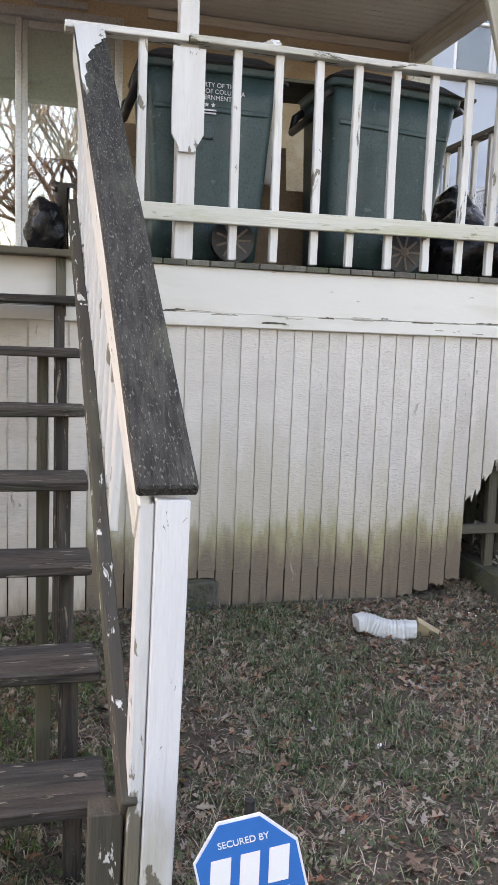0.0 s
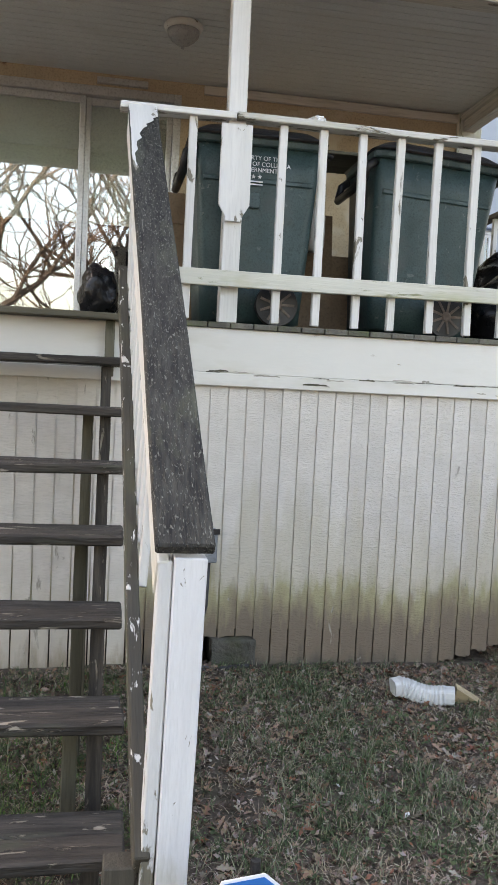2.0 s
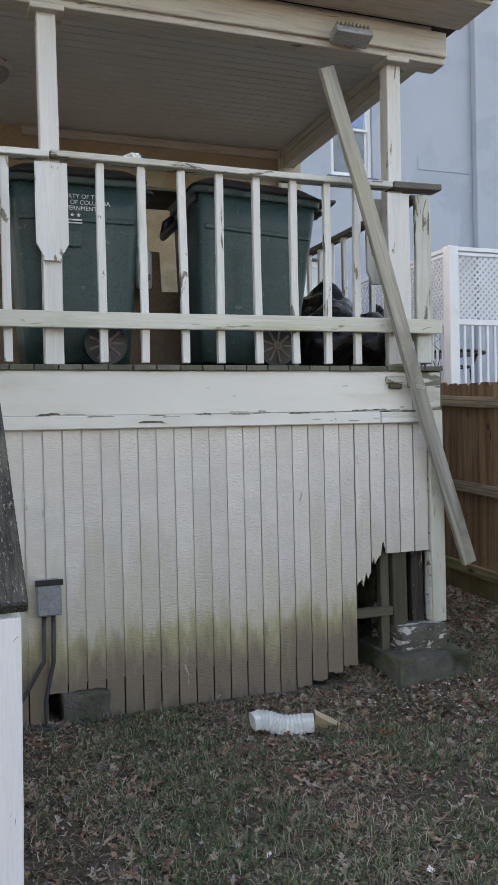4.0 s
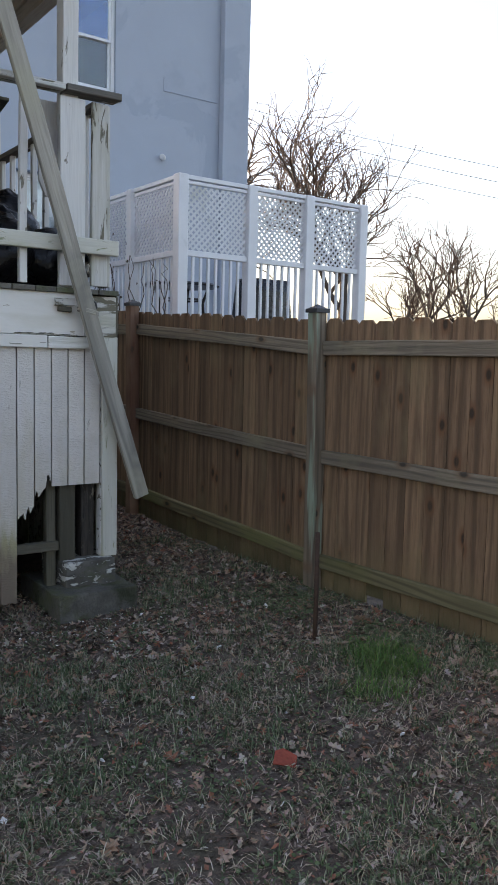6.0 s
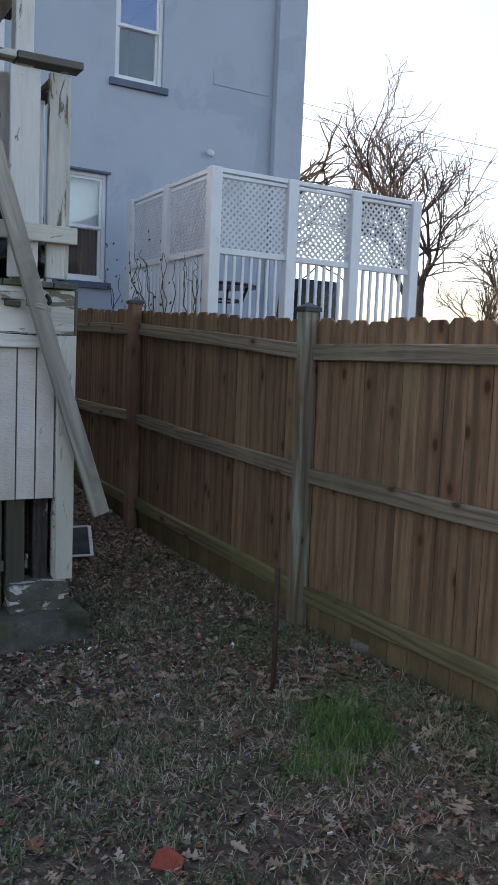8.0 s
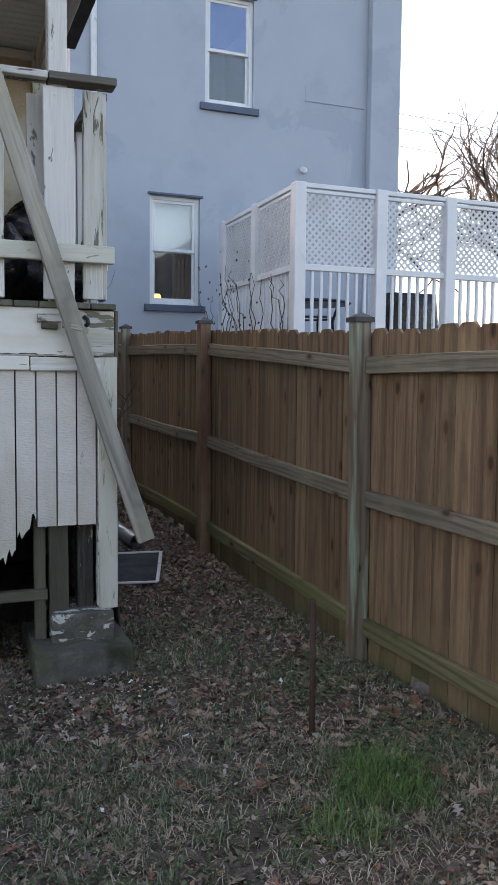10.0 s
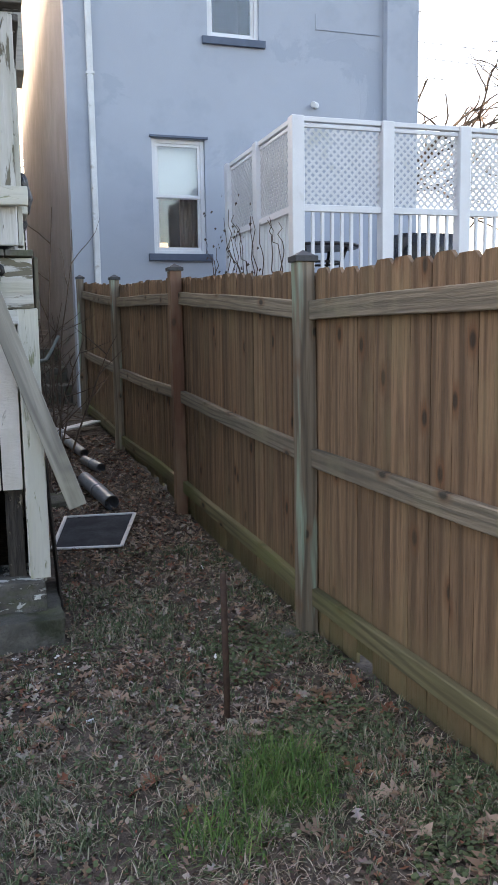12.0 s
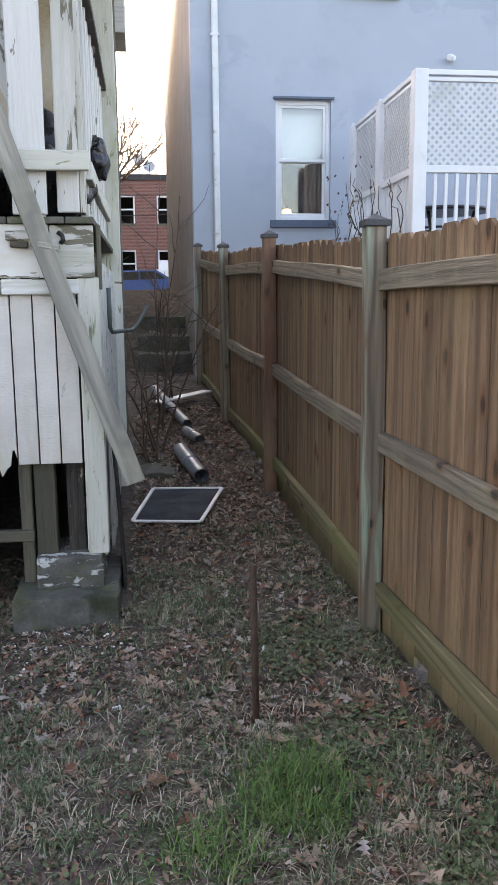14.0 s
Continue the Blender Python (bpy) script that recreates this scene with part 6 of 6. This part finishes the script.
blades("grass", clumped(scatter(5600, patchy(1.3, 0.35, 0.75, 1.0), NEAR), 13, 0.016), 0.025, 0.085, 0.0042, 1.1, blade_green, "thin dull green winter grass over the yard")
blades("stair_grass", scatter(5000, lambda x, y: 1.0 if noise.noise((x * 3, y * 3, 4.0)) > -0.05 else 0.1, (-1.1, 0.35, 2.3, 4.3)), 0.025, 0.08, 0.0042, 0.9, blade_bright, "green grass growing under the open stair")
blades("dry_grass", clumped(scatter(4600, patchy(1.9, 0.3, 0.75, 7.0), (-1.2, 4.45, 1.1, 7.0)), 12, 0.022), 0.025, 0.085, 0.0034, 1.3, blade_dry, "flattened straw-coloured dry grass in matted clumps", (0.6, 1.15))


def tuft_dens(x, y):
    ragged = 0.45 * noise.noise((x * 6, y * 6, 3.0)) + 0.25 * noise.noise((x * 15, y * 15, 8.0))
    d = math.hypot((x - 3.79) / 0.16, (y - 2.70) / 0.22) + ragged
    e = math.hypot((x - 3.52) / 0.17, (y - 2.46) / 0.12) + ragged
    return 1.0 if d < 0.8 else 0.3 if d < 1.2 or e < 0.9 else 0.03 if e < 1.6 else 0.0


blades("grass_tuft", scatter(2000, tuft_dens, (3.1, 4.25, 2.1, 3.3)), 0.05, 0.15, 0.0038, 1.2, blade_bright, "bright green tuft of fresh grass")

# low round-leaved weeds, thicker along the fence
verts, faces = [], []
for x, y in scatter(17000, lambda x, y: (0.9 if x > fence_x(y) - 0.55 and y < 4.3 else 0.12) * (noise.noise((x * 2.2, y * 2.2, 9.0)) > -0.05), NEAR):
    r_, a = nrng.uniform(0.004, 0.0095), nrng.uniform(0, 6.283)
    z = ground_z(x, y) + nrng.uniform(0.005, 0.03)
    b = len(verts)
    tx, ty = nrng.uniform(-0.4, 0.4, 2)
    for k in range(6):
        c, s_ = math.cos(a + k * 1.047), math.sin(a + k * 1.047)
        verts.append((x + r_ * c, y + r_ * s_, z + r_ * (c * tx + s_ * ty)))
    faces.append(tuple(range(b, b + 6)))
stuff("weeds", verts, faces, clover_mat, "low green round-leaved weeds near the fence", "weeds")

# small leaves and fragments
PIN = ((0.0, 0.015), (0.14, 0.03), (0.26, 0.23), (0.34, 0.06), (0.5, 0.36), (0.57, 0.07), (0.74, 0.27), (0.82, 0.06), (1.0, 0.0))
OAK = ((0.0, 0.06), (0.18, 0.16), (0.28, 0.10), (0.42, 0.27), (0.52, 0.12), (0.68, 0.22), (0.78, 0.09), (0.9, 0.11), (1.0, 0.0))


def leaf_geo(shape, size, seed_):
    """A curled leaf: a midrib and two lobed halves."""
    q = np.random.RandomState(seed_)
    c1, c2, tw = q.uniform(-0.5, 0.7), q.uniform(0.1, 1.3), q.uniform(-0.5, 0.5)
    v, f = [], []
    for t_, w in shape:
        zz = size * (0.35 * c1 * (t_ - 0.5) ** 2 * 2)
        jl, jr = q.uniform(0.8, 1.15, 2)
        v += [(size * (t_ - 0.5), 0, zz), (size * (t_ - 0.5), w * size * jl, zz + abs(w) * size * c2 * 0.6 + tw * w * size * (t_ - 0.5)), (size * (t_ - 0.5), -w * size * jr, zz + abs(w) * size * c2 * 0.6 - tw * w * size * (t_ - 0.5))]
    for k in range(len(shape) - 1):
        a, b = 3 * k, 3 * k + 3
        f += [(a, b, b + 1, a + 1), (a, a + 2, b + 2, b)]
    return v, f


def leaf_dens(x, y):
    v = noise.noise((x * 1.7, y * 1.7, 12.0)) * 0.5 + 0.5
    edge = 1.0 if (y > 3.1 + 0.5 * noise.noise((x * 2, 0.0, 4.0)) or x > fence_x(y) - 0.5) else 0.42
    return min(1.0, edge * (0.3 + 1.1 * v))


shapes = [leaf_geo(OAK if k % 2 else PIN, 1.0, k) for k in range(12)]
verts, faces = [], []
for x, y in scatter(21000, leaf_dens, (-1.2, 4.45, 1.2, 9.5)):
    v, f = shapes[nrng.randint(12)]
    s_ = 0.016 + 0.055 * nrng.uniform() ** 2
    R = Euler((nrng.uniform(-0.8, 0.8), nrng.uniform(-0.8, 0.8), nrng.uniform(0, 6.283))).to_matrix()
    z = ground_z(x, y) + s_ * 0.12 + 0.002
    b = len(verts)
    verts += [tuple(R @ Vector(p) * s_ + Vector((x, y, z))) for p in v]
    faces += [tuple(b + i for i in q) for q in f]
stuff("small_leaves", verts, faces, leaf_mat, "brown crumbled dead leaves strewn over the soil", "leaves")

verts, faces = [], []
for x, y in scatter(1500, None):
    s_ = nrng.uniform(0.003, 0.011)
    z = ground_z(x, y)
    b = len(verts)
    for k in range(4):
        a = k * 1.5708 + nrng.uniform(-0.4, 0.4)
        verts.append((x + s_ * math.cos(a), y + s_ * math.sin(a), z - 0.002))
    verts.append((x, y, z + s_ * nrng.uniform(0.5, 1.0)))
    faces += [(b + k, b + (k + 1) % 4, b + 4) for k in range(4)]
stuff("grit", verts, faces, bit_mat, "small stones and pale grit on the soil", "stones")

verts, faces = [], []
for x, y in scatter(900, lambda x, y: 0.4 if y < 5 else 1.0):
    L, a, w = nrng.uniform(0.04, 0.22), nrng.uniform(0, 6.283), nrng.uniform(0.001, 0.003)
    z = ground_z(x, y) + 0.006
    dx, dy = math.cos(a) * L / 2, math.sin(a) * L / 2
    nx_, ny_ = -math.sin(a) * w, math.cos(a) * w
    b = len(verts)
    k1 = nrng.uniform(-0.02, 0.02)
    verts += [(x - dx + nx_, y - dy + ny_, z), (x - dx - nx_, y - dy - ny_, z), (x - dx, y - dy, z + 2 * w), (x + dx + nx_ + k1, y + dy + ny_, z + 0.008), (x + dx - nx_ + k1, y + dy - ny_, z + 0.008), (x + dx + k1, y + dy, z + 0.008 + 2 * w)]
    faces += [(b, b + 1, b + 4, b + 3), (b + 1, b + 2, b + 5, b + 4), (b + 2, b, b + 3, b + 5)]
stuff("twigs", verts, faces, twig, "fallen twigs on the ground", "twigs")

# crumbled leaf flakes
verts, faces = [], []
for x, y in scatter(46000, lambda x, y: 0.35 + 0.65 * leaf_dens(x, y), (-1.2, 4.45, 1.2, 8.5)):
    s_ = 0.004 + 0.012 * nrng.uniform() ** 2
    a = nrng.uniform(0, 6.283)
    z = ground_z(x, y) + nrng.uniform(0.0, 0.012)
    t1, t2 = nrng.uniform(-0.7, 0.7, 2)
    b = len(verts)
    for k, q in ((0, 1.0), (1, 0.6), (2, 1.1), (3, 0.5)):
        c, d_ = math.cos(a + k * 1.571) * s_ * q, math.sin(a + k * 1.571) * s_ * q
        verts.append((x + c, y + d_, z + c * t1 + d_ * t2 + s_ * 0.4))
    faces.append((b, b + 1, b + 2, b + 3))
stuff("leaf_crumbs", verts, faces, leaf_mat, "crumbled leaf fragments over the soil", "leaves")

# larger leaves that can be told apart
litter = thing("leaf_litter", (3, 3, 0.1), "large curled brown and reddish oak leaves on the ground", "leaves")
big = []
for k in range(16):
    v, f = leaf_geo(PIN, 1.0, 50 + k)
    me = bpy.data.meshes.new("leaf")
    me.from_pydata(v, [], f)
    me.materials.append(oak_leaf)
    big.append(me)
for x, y in scatter(290, lambda x, y: min(1, leaf_dens(x, y) * (1.6 if x > fence_x(y) - 0.6 and y < 3.6 else 0.5)), (0.2, 4.4, 1.3, 6.5)):
    s_ = nrng.uniform(0.06, 0.11) * (1.3 if x > 3.6 and y < 3.3 else 1.0)
    m_ = Matrix.Translation((x, y, ground_z(x, y) + s_ * 0.1)) @ Euler((nrng.uniform(-0.35, 0.35), nrng.uniform(-0.35, 0.35), nrng.uniform(0, 6.283))).to_matrix().to_4x4() @ Matrix.Diagonal((s_, s_, s_, 1))
    put(new("leaf", big[nrng.randint(16)]), litter, m_)
chips = thing("paper_bits", (3, 3, 0.1), "small white scraps of litter in the grass", "litter")
for x, y, s_ in ((2.78, 2.89, 0.03), (3.22, 3.34, 0.05), (3.83, 3.75, 0.06), (1.07, 2.96, 0.025), (1.27, 2.72, 0.035), (3.3, 2.1, 0.03), (2.6, 2.0, 0.03), (2.2, 2.6, 0.03), (4.1, 5.05, 0.06), (1.75, 2.4, 0.04)):
    s_ *= 0.75
    bm = prism_bm([(-s_ / 2, -s_ * 0.3), (s_ * 0.4, -s_ * 0.35), (s_ / 2, s_ * 0.2), (-s_ * 0.3, s_ * 0.3)], 0, 0.004)
    part("scrap", bm, sign_white, chips, "", Matrix.Translation((x, y, ground_z(x, y) + 0.018)) @ Matrix.Rotation(random.uniform(0, 6), 4, "Z") @ Matrix.Rotation(radians(-25), 4, "X"))

# flakes of old white paint fallen before the pier
verts, faces = [], []
for x, y in scatter(190, lambda x, y: max(0.0, 1.0 - math.hypot((x - 2.85) / 0.75, (y - 4.0) / 0.4)), (2.1, 3.7, 3.5, 4.19)):
    s_, a = 0.003 + 0.009 * nrng.uniform() ** 2, nrng.uniform(0, 6.283)
    z, b = ground_z(x, y) + 0.006, len(verts)
    t1, t2 = nrng.uniform(-0.4, 0.4, 2)
    for k in range(5):
        c, d_ = math.cos(a + k * 1.257) * s_ * nrng.uniform(0.6, 1.2), math.sin(a + k * 1.257) * s_ * nrng.uniform(0.6, 1.2)
        verts.append((x + c, y + d_, z + c * t1 + d_ * t2 + s_ * 0.3))
    faces.append(tuple(range(b, b + 5)))
stuff("paint_flakes", verts, faces, fascia_paint, "fallen flakes of old white paint on bare soil", "flakes")
